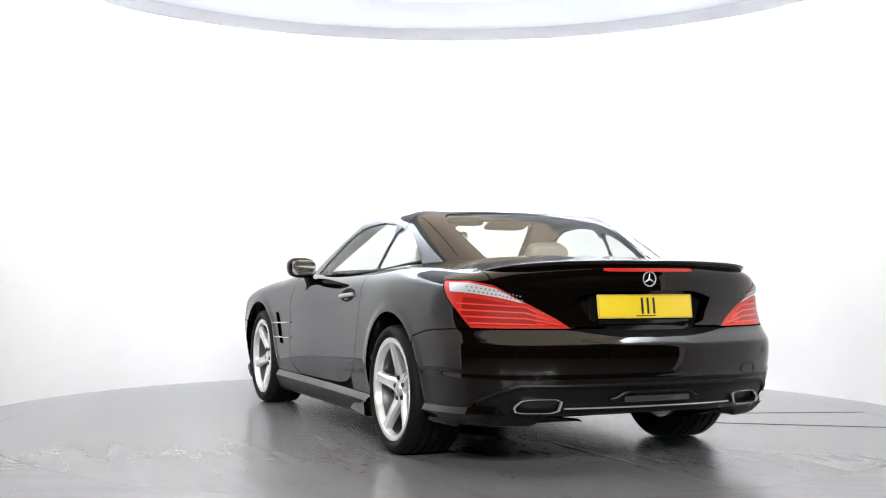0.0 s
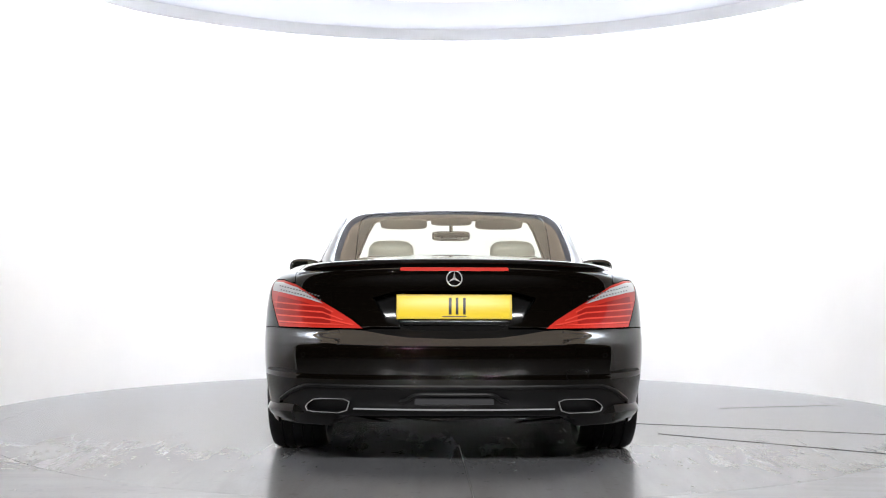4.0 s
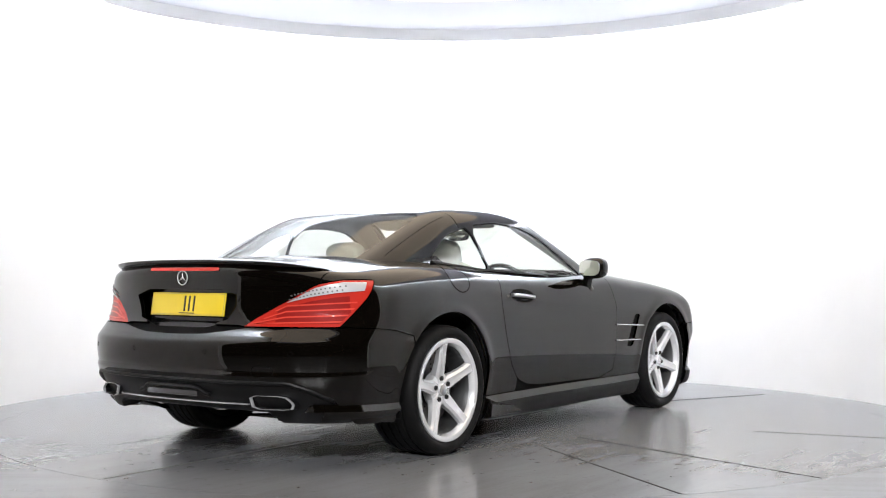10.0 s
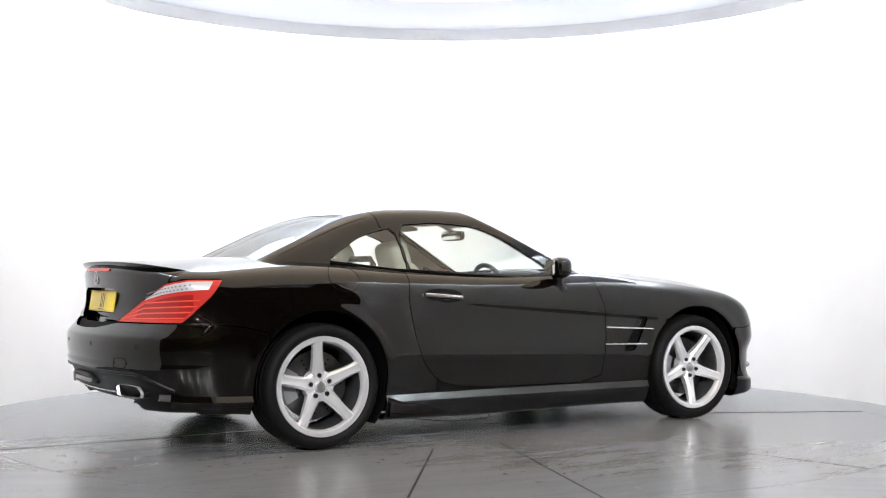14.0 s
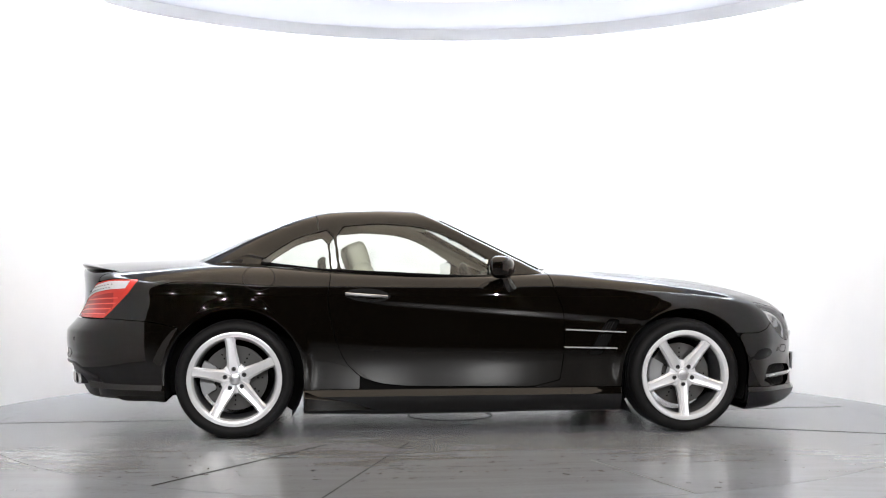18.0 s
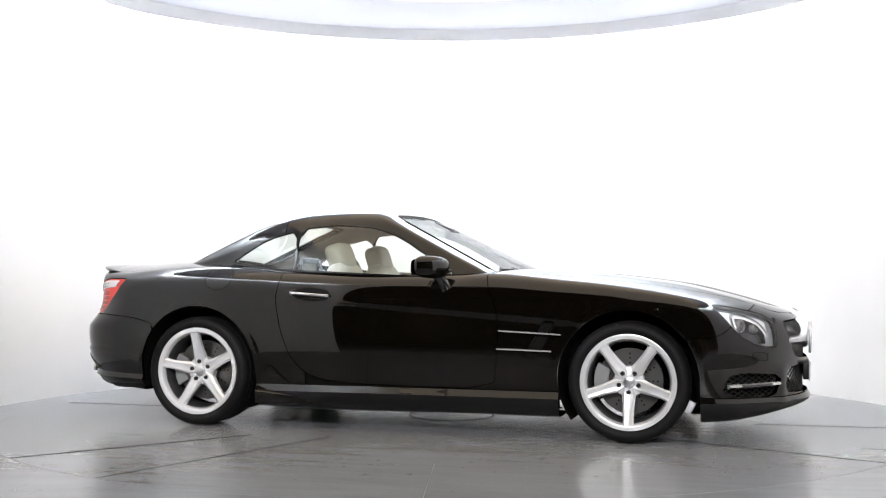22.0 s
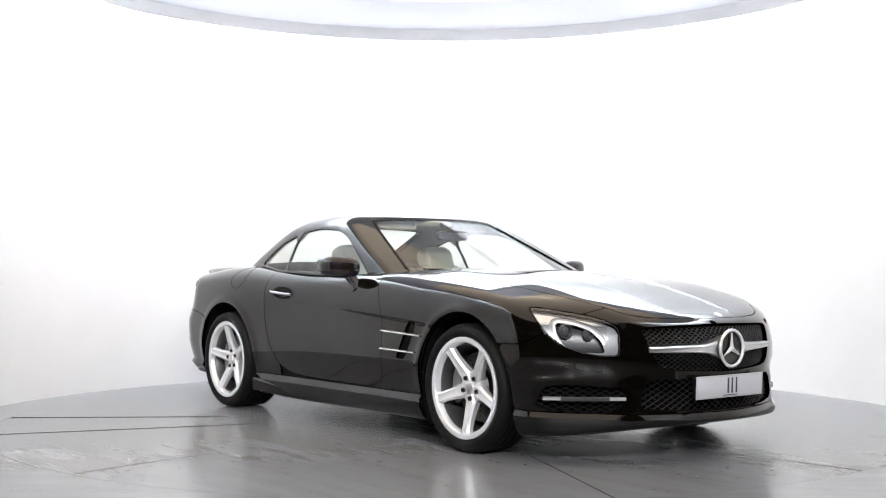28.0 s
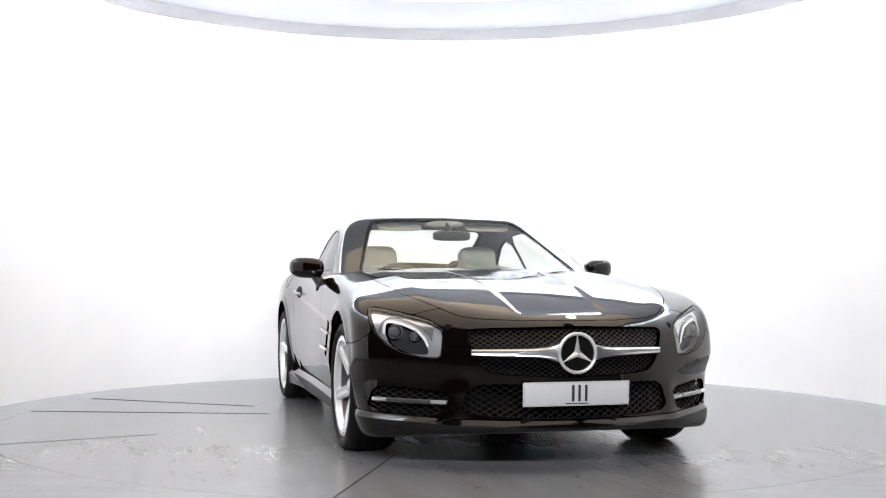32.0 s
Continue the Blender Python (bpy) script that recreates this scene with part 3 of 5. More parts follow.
def body_panels():
    k = body_parts_of(BODY[0])
    x, y, z, cockpit, arch, door, hood, fbump, rbump, lid, taillamp, headlamp = (k[n] for n in ("x", "y", "z", "cockpit", "arch", "door", "hood", "fbump", "rbump", "lid", "taillamp", "headlamp"))
    grille, lower, fog, vent, plate, diffuser, lip, skirt, common = (k[n] for n in ("grille", "lower", "fog", "vent", "plate", "diffuser", "lip", "skirt", "common"))
    P = BODY[0]
    panel("door", BODY, np.max([door + GAP, cockpit, common], 0), PAINT, CAR)
    panel("front_fender", BODY, np.max([0.40 - x, common, no(door, hood, fbump, headlamp, vent, skirt), cockpit], 0), PAINT, CAR)
    panel("rear_fender", BODY, np.max([x + 0.60, common, no(door, lid, rbump, taillamp, skirt), cockpit], 0), PAINT, CAR)
    panel("bonnet", BODY, np.max([hood + GAP, cockpit, no(headlamp)], 0), PAINT, CAR, "whole")
    panel("boot_lid", BODY, np.max([lid + GAP, cockpit, no(plate)], 0), PAINT, CAR, "whole", rim=0.062)
    panel("plate_recess", BODY, plate - 0.012, GLOSS_BLACK, CAR, "whole", rim=0, offset=-0.060)
    panel("brake_light", BODY, np.maximum(np.where(x > -2.0, 0.5, np.abs(y) - 0.243), np.abs(z - 0.929) - 0.0070), RED, CAR, "whole", rim=0.004, offset=0.005, label="narrow red high brake light under the spoiler")
    panel("front_bumper", BODY, np.max([fbump + GAP, common, no(hood, headlamp, grille, lower, fog, lip)], 0), PAINT, CAR, "whole", rim=0.03)
    fine = refine(BODY, body_field, (np.minimum(lip, skirt) < 0.04), 1)
    kf = body_parts_of(fine[0])
    trim_band("front_lip", fine, kf["lip"], np.max([kf["fbump"] + GAP, kf["common"]], 0), 0.018, 0.026, PAINT, "whole")
    trim_band("side_skirt", fine, kf["skirt"], kf["common"], 0.026, 0.034, PAINT, "both")
    panel("rear_bumper", BODY, np.max([rbump + GAP, common, no(diffuser)], 0), PAINT, CAR, "whole", rim=0.02)
    panel("diffuser", BODY, np.max([diffuser + GAP, common], 0), BLACK_PLASTIC, CAR, "whole", offset=-0.012)
    kept = (BODY, x, y, z, taillamp, headlamp)
    fine = refine(BODY, body_field, (np.minimum(taillamp, headlamp) < 0.03), 2)
    kf = body_parts_of(fine[0])
    x, y, z, taillamp, headlamp = (kf[n] for n in ("x", "y", "z", "taillamp", "headlamp"))
    lamps = panel("taillight", fine, np.max([taillamp + GAP], 0), RED, CAR, offset=-0.002, label="red wraparound tail light with a clear strip")
    white_line = np.interp(y, [0.50, 0.60, 0.70, 0.80, 0.9], [0.742, 0.775, 0.802, 0.822, 0.835])
    for lamp, s in zip(lamps, ("left", "right")):
        panel("reversing_light", fine, np.max([taillamp + 0.013, white_line - z, x - np.interp(z, [0.8, 0.88], [-1.912, -1.862])], 0), CLEAR, lamp, s, rim=0.003, offset=0.003, label="clear reversing lens")
        for k in range(4):
            mid = np.interp(y, [0.42, 0.60, 0.90], [0.672, 0.682 + 0.026 * k, 0.690 + 0.030 * k])
            panel("light_bar", fine, np.max([taillamp + 0.014, np.abs(z - mid) - 0.0035, 0.40 + 0.05 * k - y, x + 1.93], 0), RED_BRIGHT, lamp, s, rim=0.002, offset=0.002)
        panel("lamp_core", fine, np.max([taillamp + 0.016, z - white_line + 0.02, 0.56 - y, x + 1.96], 0), RED_DARK, lamp, s, rim=0, offset=0.0015)
    heads = panel("headlight", fine, np.max([headlamp + GAP], 0), LENS, CAR, offset=0.0, rim=0, label="clear headlight with silver reflectors")
    pocket, corner = kf["pocket"], kf["corner"]
    for lamp, s in zip(heads, ("left", "right")):
        lamp.visible_shadow = False
        panel("lamp_housing", fine, np.maximum(headlamp - 0.004, -pocket), HEAD_DARK, lamp, s, rim=0.03, offset=-0.026)
        panel("lamp_pocket", fine, pocket - 0.006, LAMP_DARK, lamp, s, rim=0, offset=-0.055)
        panel("lamp_border", fine, np.max([headlamp + GAP, -headlamp - 0.007], 0), LAMP_DARK, lamp, s, rim=0.02, offset=-0.003)
        panel("daylight_strip", fine, np.max([headlamp + 0.010, np.abs(pocket - 0.007) - 0.007, 0.575 - z, 0.03 - np.maximum(z - 0.60, corner - 0.60)], 0), LAMP_WHITE, lamp, s, rim=0.008, offset=-0.019, label="silver daytime light strip")
        panel("brow_reflector", fine, np.max([headlamp + 0.012, 0.030 - pocket, corner - 0.72, 0.56 - z], 0), LAMP_SILVER, lamp, s, rim=0.005, offset=-0.021)
        panel("lower_reflector", fine, np.max([np.abs(pocket - 0.006) - 0.005, z - 0.600, 0.56 - z, corner - 0.60], 0), LAMP_SILVER, lamp, s, rim=0.006, offset=-0.019)
    _, x, y, z, taillamp, headlamp = kept
    panel("fog_recess", BODY, fog - 0.010, DARK, CAR, rim=0, offset=-0.045)
    panel("vent_recess", BODY, vent - 0.006, DARK, CAR, rim=0, offset=-0.024)
    HEADS.extend(heads)
    TAILS.extend(lamps)
    shell = (P - 0.020 * BODY[1], BODY[1], BODY[2])
    panel("inner_shell", shell, np.max([arch + 0.002, cockpit - 0.03, -np.minimum.reduce([grille, lower, headlamp, fog, vent, plate])], 0), DARK, CAR, "whole", rim=0)


def cabin_panels():
    P = CABIN[0]
    x, y, z = P[:, 0], P[:, 1], P[:, 2]
    above = np.maximum(-body_field(P) - 0.012, 0.86 - z)
    sidewin = outline_distance(x, z, polygon([(-0.700, 0.90), (0.33, 0.86), (0.29, 0.896), (0.147, 0.995), (-0.048, 1.115), (-0.16, 1.165), (-0.259, 1.193), (-0.486, 1.21), (-0.730, 1.187)], 1))
    quarter = outline_distance(x, z, polygon([(-0.722, 0.90), (-0.752, 1.178), (-0.953, 1.125), (-1.093, 1.036), (-1.15, 0.992), (-1.10, 0.96)], 1))
    sidewin, quarter = np.where(y < 0.4, 0.5, sidewin), np.where(y < 0.4, 0.5, quarter)
    ws = outline_distance(y, z, polygon([(-0.3, 0.7), (0.755, 0.7), (0.678, 0.93), (0.497, 1.248), (0.42, 1.264), (-0.3, 1.272)], 1))
    ws = np.where(x < -0.25, 0.5, ws)
    rw = outline_distance(y, z, polygon([(-0.3, 0.90), (0.49, 0.90), (0.50, 1.0), (0.512, 1.15), (0.505, 1.225), (0.45, 1.25), (-0.3, 1.27)], 1))
    rw = np.where(x > -0.7, 0.5, rw)
    seam = x + 0.875 - 0.10 * y ** 2

    def no(*others):
        return np.max([-o for o in others], axis=0) + GAP

    frame_gap = 0.012
    panel("windscreen", CABIN, np.max([ws + GAP, above], 0), GLASS, CAR, "whole", rim=0, offset=-0.002)
    panel("rear_window", CABIN, np.max([rw + GAP, above], 0), GLASS, CAR, "whole", rim=0, offset=-0.002)
    panel("windscreen_seal", CABIN, np.max([ws - 0.017, no(ws), above, -0.55 - x], 0), SEAL, CAR, "whole", rim=0.004, offset=0.0008)
    panel("side_window", CABIN, np.max([sidewin + GAP, above], 0), GLASS, CAR, rim=0, offset=-0.004)
    panel("quarter_window", CABIN, np.max([quarter + GAP, above], 0), GLASS, CAR, rim=0, offset=-0.004)
    panel("window_trim", CABIN, np.max([np.minimum(sidewin, quarter) - frame_gap, no(sidewin, quarter), above], 0), GLOSS_BLACK, CAR, offset=-0.001)
    inner = no(ws, rw) - GAP
    panel("roof_panel", CABIN, np.max([-seam + GAP, inner, frame_gap - sidewin, frame_gap - quarter, above], 0), PAINT, CAR, "whole")
    panel("rear_roof_frame", CABIN, np.max([seam + GAP, inner, frame_gap - sidewin, frame_gap - quarter, above], 0), PAINT, CAR, "whole")
    lining = (P - 0.03 * CABIN[1], -CABIN[1], CABIN[2][:, ::-1])
    panel("headliner", lining, np.max([-ws + 0.02, -rw + 0.02, -sidewin + 0.015, -quarter + 0.015, 0.93 - z], 0), HEADLINER, CAR, "whole", rim=0)


body_panels()
cabin_panels()

# ---- wheels ----
BOLT = material("dark_bolt", (0.02, 0.02, 0.022), 0.4, 0.5)


def build_wheel(name, tyre_r, width, turn):
    """A wheel with its outer face towards -y, hub centre at the origin of the outer rim plane."""
    w = empty(name)
    R = 0.2575
    bm = bmesh.new()
    s = width
    prof = [(R - 0.012, 0.012), (R + 0.006, 0.004), (R + 0.02, -0.010), (tyre_r - 0.035, -0.013), (tyre_r - 0.014, -0.004), (tyre_r - 0.003, 0.016), (tyre_r, 0.035)]
    grooves = 4
    for g in range(grooves):
        yc = 0.035 + (s - 0.085) * (g + 0.5) / grooves + 0.0
        prof += [(tyre_r, yc - 0.006), (tyre_r - 0.007, yc - 0.0045), (tyre_r - 0.007, yc + 0.0045), (tyre_r, yc + 0.006)]
    prof += [(tyre_r, s - 0.05), (tyre_r - 0.003, s - 0.03), (tyre_r - 0.02, s - 0.01), (R + 0.01, s - 0.012), (R - 0.012, s - 0.03)]
    lathe(bm, prof, 96)
    bmesh.ops.recalc_face_normals(bm, faces=bm.faces)
    part("tyre", bm, RUBBER, w, "black low-profile tyre")
    bm = bmesh.new()
    lathe(bm, [(R - 0.030, 0.012), (R - 0.022, 0.0), (R - 0.006, -0.004), (R + 0.003, -0.002), (R + 0.005, 0.006), (R - 0.002, 0.012), (R - 0.012, 0.03), (R - 0.030, 0.036), (R - 0.034, 0.03)], 96, closed=True)
    bmesh.ops.recalc_face_normals(bm, faces=bm.faces)
    rim = part("rim", bm, ALLOY, w, "silver five-spoke alloy rim")
    bm = bmesh.new()
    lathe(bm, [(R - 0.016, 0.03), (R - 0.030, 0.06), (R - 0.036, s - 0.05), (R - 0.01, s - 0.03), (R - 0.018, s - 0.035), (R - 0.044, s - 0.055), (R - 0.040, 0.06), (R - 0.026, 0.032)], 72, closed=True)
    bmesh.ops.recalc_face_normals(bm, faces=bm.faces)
    # barrel alloy darkened in colour to shade the gaps between spokes
    part("rim_barrel", bm, ALLOY_SHADED, rim, "inner rim barrel, shade behind the spokes put into its grey")
    for k in range(5):
        bm = bmesh.new()
        rows = []
        for r, hw, y, th in ((0.030, 0.026, 0.044, 0.05), (0.060, 0.039, 0.042, 0.05), (0.085, 0.036, 0.036, 0.045), (0.12, 0.032, 0.027, 0.04), (0.16, 0.029, 0.018, 0.036), (0.20, 0.028, 0.010, 0.034), (0.228, 0.031, 0.004, 0.032), (0.240, 0.042, 0.002, 0.03), (0.248, 0.060, 0.001, 0.03)):
            sec = [(-hw, y + th), (-hw, y + 0.012), (-hw * 0.62, y), (-hw * 0.12, y + 0.0025), (hw * 0.12, y + 0.0025), (hw * 0.62, y), (hw, y + 0.012), (hw, y + th)]
            rows.append([bm.verts.new((r, yy, t)) for t, yy in sec])
        for a, b in zip(rows, rows[1:]):
            for j in range(len(a) - 1):
                bm.faces.new((a[j], a[j + 1], b[j + 1], b[j]))
        bm.faces.new(rows[0])
        bm.faces.new(rows[-1][::-1])
        bmesh.ops.recalc_face_normals(bm, faces=bm.faces)
        bmesh.ops.rotate(bm, verts=bm.verts, matrix=Matrix.Rotation(-radians(turn + 72 * k), 3, "Y"))
        part("spoke", bm, ALLOY, rim)
    bm = bmesh.new()
    lathe(bm, [(0.0, 0.036), (0.030, 0.036), (0.033, 0.039), (0.034, 0.047), (0.070, 0.048), (0.082, 0.054), (0.086, 0.065), (0.086, 0.10), (0.0, 0.10)], 48)
    bmesh.ops.recalc_face_normals(bm, faces=bm.faces)
    part("hub", bm, ALLOY, rim)
    bm = bmesh.new()
    lathe(bm, [(0.0, 0.0295), (0.024, 0.030), (0.028, 0.032), (0.030, 0.038)], 40)
    bmesh.ops.recalc_face_normals(bm, faces=bm.faces)
    part("hub_cap", bm, SATIN, w, "round silver hub cap")
    for k in range(5):
        a = radians(turn + 72 * k)
        bm = bmesh.new()
        lathe(bm, [(0.0, 0.0425), (0.0065, 0.0425), (0.0075, 0.0385), (0.0105, 0.0385), (0.0115, 0.0365), (0.0125, 0.0395), (0.0125, 0.058)], 16)
        bmesh.ops.translate(bm, verts=bm.verts, vec=(0.056 * math.cos(a), 0, 0.056 * math.sin(a)))
        bmesh.ops.recalc_face_normals(bm, faces=bm.faces)
        part("wheel_bolt", bm, BOLT, w)
    bm = bmesh.new()
    dr = 0.180
    lathe(bm, [(0.07, 0.115), (dr, 0.115), (dr, 0.140), (0.07, 0.140)], 64, closed=True)
    bmesh.ops.recalc_face_normals(bm, faces=bm.faces)
    part("brake_disc", bm, DISC, w, "drilled steel brake disc")
    bm = bmesh.new()
    for ring, cnt in ((0.10, 12), (0.125, 12), (0.15, 12)):
        for k in range(cnt):
            a = 2 * math.pi * (k + ring * 40 % 1) / cnt
            bmesh.ops.create_circle(bm, cap_ends=True, segments=8, radius=0.005, matrix=Matrix.Translation((ring * math.cos(a), 0.1135, ring * math.sin(a))) @ Matrix.Rotation(radians(90), 4, "X"))
    part("disc_holes", bm, DARK, w, smooth=False)["kind"] = "stuff"
    bm = bmesh.new()
    sec = []
    for k in range(11):
        a = radians(150 + 6 * k)
        sec.append([bm.verts.new((r * math.cos(a), yy, r * math.sin(a))) for r, yy in ((0.118, 0.085), (0.195, 0.085), (0.20, 0.15), (0.118, 0.15))])
    for a, b in zip(sec, sec[1:]):
        for j in range(4):
            bm.faces.new((a[j], b[j], b[(j + 1) % 4], a[(j + 1) % 4]))
    bm.faces.new(sec[0])
    bm.faces.new(sec[-1][::-1])
    bmesh.ops.recalc_face_normals(bm, faces=bm.faces)
    bmesh.ops.bevel(bm, geom=bm.edges[:], offset=0.004, segments=2, affect="EDGES")
    part("brake_caliper", bm, CALIPER, w, "grey brake caliper")
    return w


def wheels():
    for x, r, width, turn, yy in ((AXLE, 0.330, 0.255, -90, 0.924), (-AXLE, 0.327, 0.285, 97, 0.922)):
        for s in (-1, 1):
            w = build_wheel("wheel", r, width, turn)
            w.parent = CAR
            w.matrix_basis = pose(x, s * yy, r, 0, 0, 0 if s < 0 else 180)


wheels()

# ---- parts on the body ----


def body_x(y, z, front=True):
    """Where the body's front or rear skin lies at (y, z)."""
    y, z = np.atleast_1d(np.asarray(y, float)), np.atleast_1d(np.asarray(z, float))
    lo, hi = np.full(y.shape, 1.0), np.full(y.shape, 2.6)
    s = 1 if front else -1
    for _ in range(30):
        mid = (lo + hi) / 2
        inside = body_field(np.stack([s * mid, y, z + 0 * y], -1)) < 0
        lo, hi = np.where(inside, mid, lo), np.where(inside, hi, mid)
    return s * hi


def body_y(x, z):
    """The half width of the body's side at (x, z)."""
    x, z = np.atleast_1d(np.asarray(x, float)), np.atleast_1d(np.asarray(z, float))
    lo, hi = np.full(x.shape, 0.3), np.full(x.shape, 1.2)
    for _ in range(30):
        mid = (lo + hi) / 2
        inside = body_field(np.stack([x, mid, z + 0 * x], -1)) < 0
        lo, hi = np.where(inside, mid, lo), np.where(inside, hi, mid)
    return hi


def strip(bm, pts, w, t, normal):
    """A bar with rounded edges through points; w along its height z, t outwards."""
    rows = []
    for p, n in zip(pts, normal):
        p, n = Vector(p), Vector(n).normalized()
        up = Vector((0, 0, 1))
        rows.append([bm.verts.new(p + n * a * t + up * b * w) for a, b in ((-0.5, -0.5), (0.2, -0.5), (0.5, -0.25), (0.5, 0.25), (0.2, 0.5), (-0.5, 0.5))])
    for a, b in zip(rows, rows[1:]):
        for j in range(6):
            bm.faces.new((a[j], a[(j + 1) % 6], b[(j + 1) % 6], b[j]))
    bm.faces.new(rows[0])
    bm.faces.new(rows[-1][::-1])
    bmesh.ops.recalc_face_normals(bm, faces=bm.faces)


def star_emblem(name, r, thick, m, parent, mat, back=None):
    e = empty(name, parent, m)
    bm = bmesh.new()
    n = 12
    ring = []
    for i in range(64):
        a = 2 * math.pi * i / 64
        ring.append([bm.verts.new(((r - thick * 0.5 + thick * 0.5 * math.cos(b)) * math.cos(a), -thick * 0.5 * math.sin(b), (r - thick * 0.5 + thick * 0.5 * math.cos(b)) * math.sin(a))) for b in [2 * math.pi * k / n for k in range(n)]])
    for i in range(64):
        a, b = ring[i], ring[(i + 1) % 64]
        for k in range(n):
            bm.faces.new((a[k], b[k], b[(k + 1) % n], a[(k + 1) % n]))
    bmesh.ops.recalc_face_normals(bm, faces=bm.faces)
    part("emblem_ring", bm, BRIGHT_TRIM, e)
    bm = bmesh.new()
    c = bm.verts.new((0, -thick * 0.75, 0))
    rim = []
    for k in range(6):
        a = radians(90 + 60 * k)
        q = (r - thick * 0.6) if k % 2 == 0 else r * 0.17
        rim.append(bm.verts.new((q * math.cos(a), 0 if k % 2 else -thick * 0.1, q * math.sin(a))))
    for k in range(6):
        bm.faces.new((c, rim[k], rim[(k + 1) % 6]))
    bmesh.ops.recalc_face_normals(bm, faces=bm.faces)
    part("emblem_rays", bm, BRIGHT_TRIM, e, smooth=False)
    if back:
        bm = bmesh.new()
        bmesh.ops.create_circle(bm, cap_ends=True, segments=48, radius=r - thick * 0.5, matrix=Matrix.Translation((0, thick * 0.5, 0)) @ Matrix.Rotation(radians(90), 4, "X"))
        part("emblem_disc", bm, back, e, smooth=False)
    return e


FACE_FRONT = Matrix.Rotation(radians(90), 4, "Z")     # -y of the part looks forward
FACE_REAR = Matrix.Rotation(radians(-90), 4, "Z")


def number_plate(m, mat, label):
    p = empty("number_plate", CAR, m)
    p["label"] = label
    bm = bmesh.new()
    box(bm, (0, 0, 0), (0.52, 0.006, 0.111), bevel=0.002)
    part("plate_sheet", bm, mat, p)
    bm = bmesh.new()
    for c, s in (((0, -0.0035, 0.0505), (0.508, 0.001, 0.0012)), ((0, -0.0035, -0.0505), (0.508, 0.001, 0.0012)), ((0.2535, -0.0035, 0), (0.0012, 0.001, 0.1)), ((-0.2535, -0.0035, 0), (0.0012, 0.001, 0.1))):
        box(bm, c, s)
    part("plate_border", bm, INK_GREY, p, smooth=False)
    for xx, w in ((-0.018, 0.013), (0.013, 0.012), (0.046, 0.012)):
        bm = bmesh.new()
        box(bm, (xx, -0.0036, 0.003), (w, 0.0012, 0.076), bevel=0.0004)
        part("text_bar", bm, INK, p)
    bm = bmesh.new()
    box(bm, (0.0, -0.0036, -0.044), (0.11, 0.001, 0.0045))
    part("text_bar", bm, INK, p, smooth=False)


INK_GREY = material("plate_border_grey", (0.25, 0.24, 0.2), 0.5)
number_plate(Matrix.Translation((-2.196, 0, 0.761)) @ FACE_REAR @ Matrix.Rotation(radians(-8), 4, "X"), YELLOW, "yellow rear plate with dark bars")
number_plate(Matrix.Translation((2.247, 0, 0.362)) @ FACE_FRONT @ Matrix.Rotation(radians(2), 4, "X"), WHITE_PLATE, "white front plate with dark bars")
bm = bmesh.new()
box(bm, (2.228, 0, 0.362), (0.03, 0.50, 0.095), bevel=0.004)
part("plate_holder", bm, BLACK_PLASTIC, CAR)
bm = bmesh.new()
box(bm, (-2.181, 0, 0.690), (0.03, 0.50, 0.026), bevel=0.008)
part("boot_handle", bm, GLOSS_BLACK, CAR)

star_emblem("rear_emblem", 0.037, 0.006, Matrix.Translation((-2.232, 0, 0.889)) @ FACE_REAR, CAR, CHROME)
star_emblem("front_emblem", 0.097, 0.017, Matrix.Translation((2.258, 0, 0.548)) @ FACE_FRONT, CAR, CHROME, GLOSS_BLACK)
bm = bmesh.new()
bmesh.ops.create_uvsphere(bm, u_segments=24, v_segments=12, radius=1, matrix=Matrix.Translation((2.176, 0, 0.711)) @ Matrix.Rotation(radians(28), 4, "Y") @ Matrix.Diagonal((0.020, 0.026, 0.004, 1)))
part("bonnet_badge", bm, CHROME, CAR, "small round silver badge")


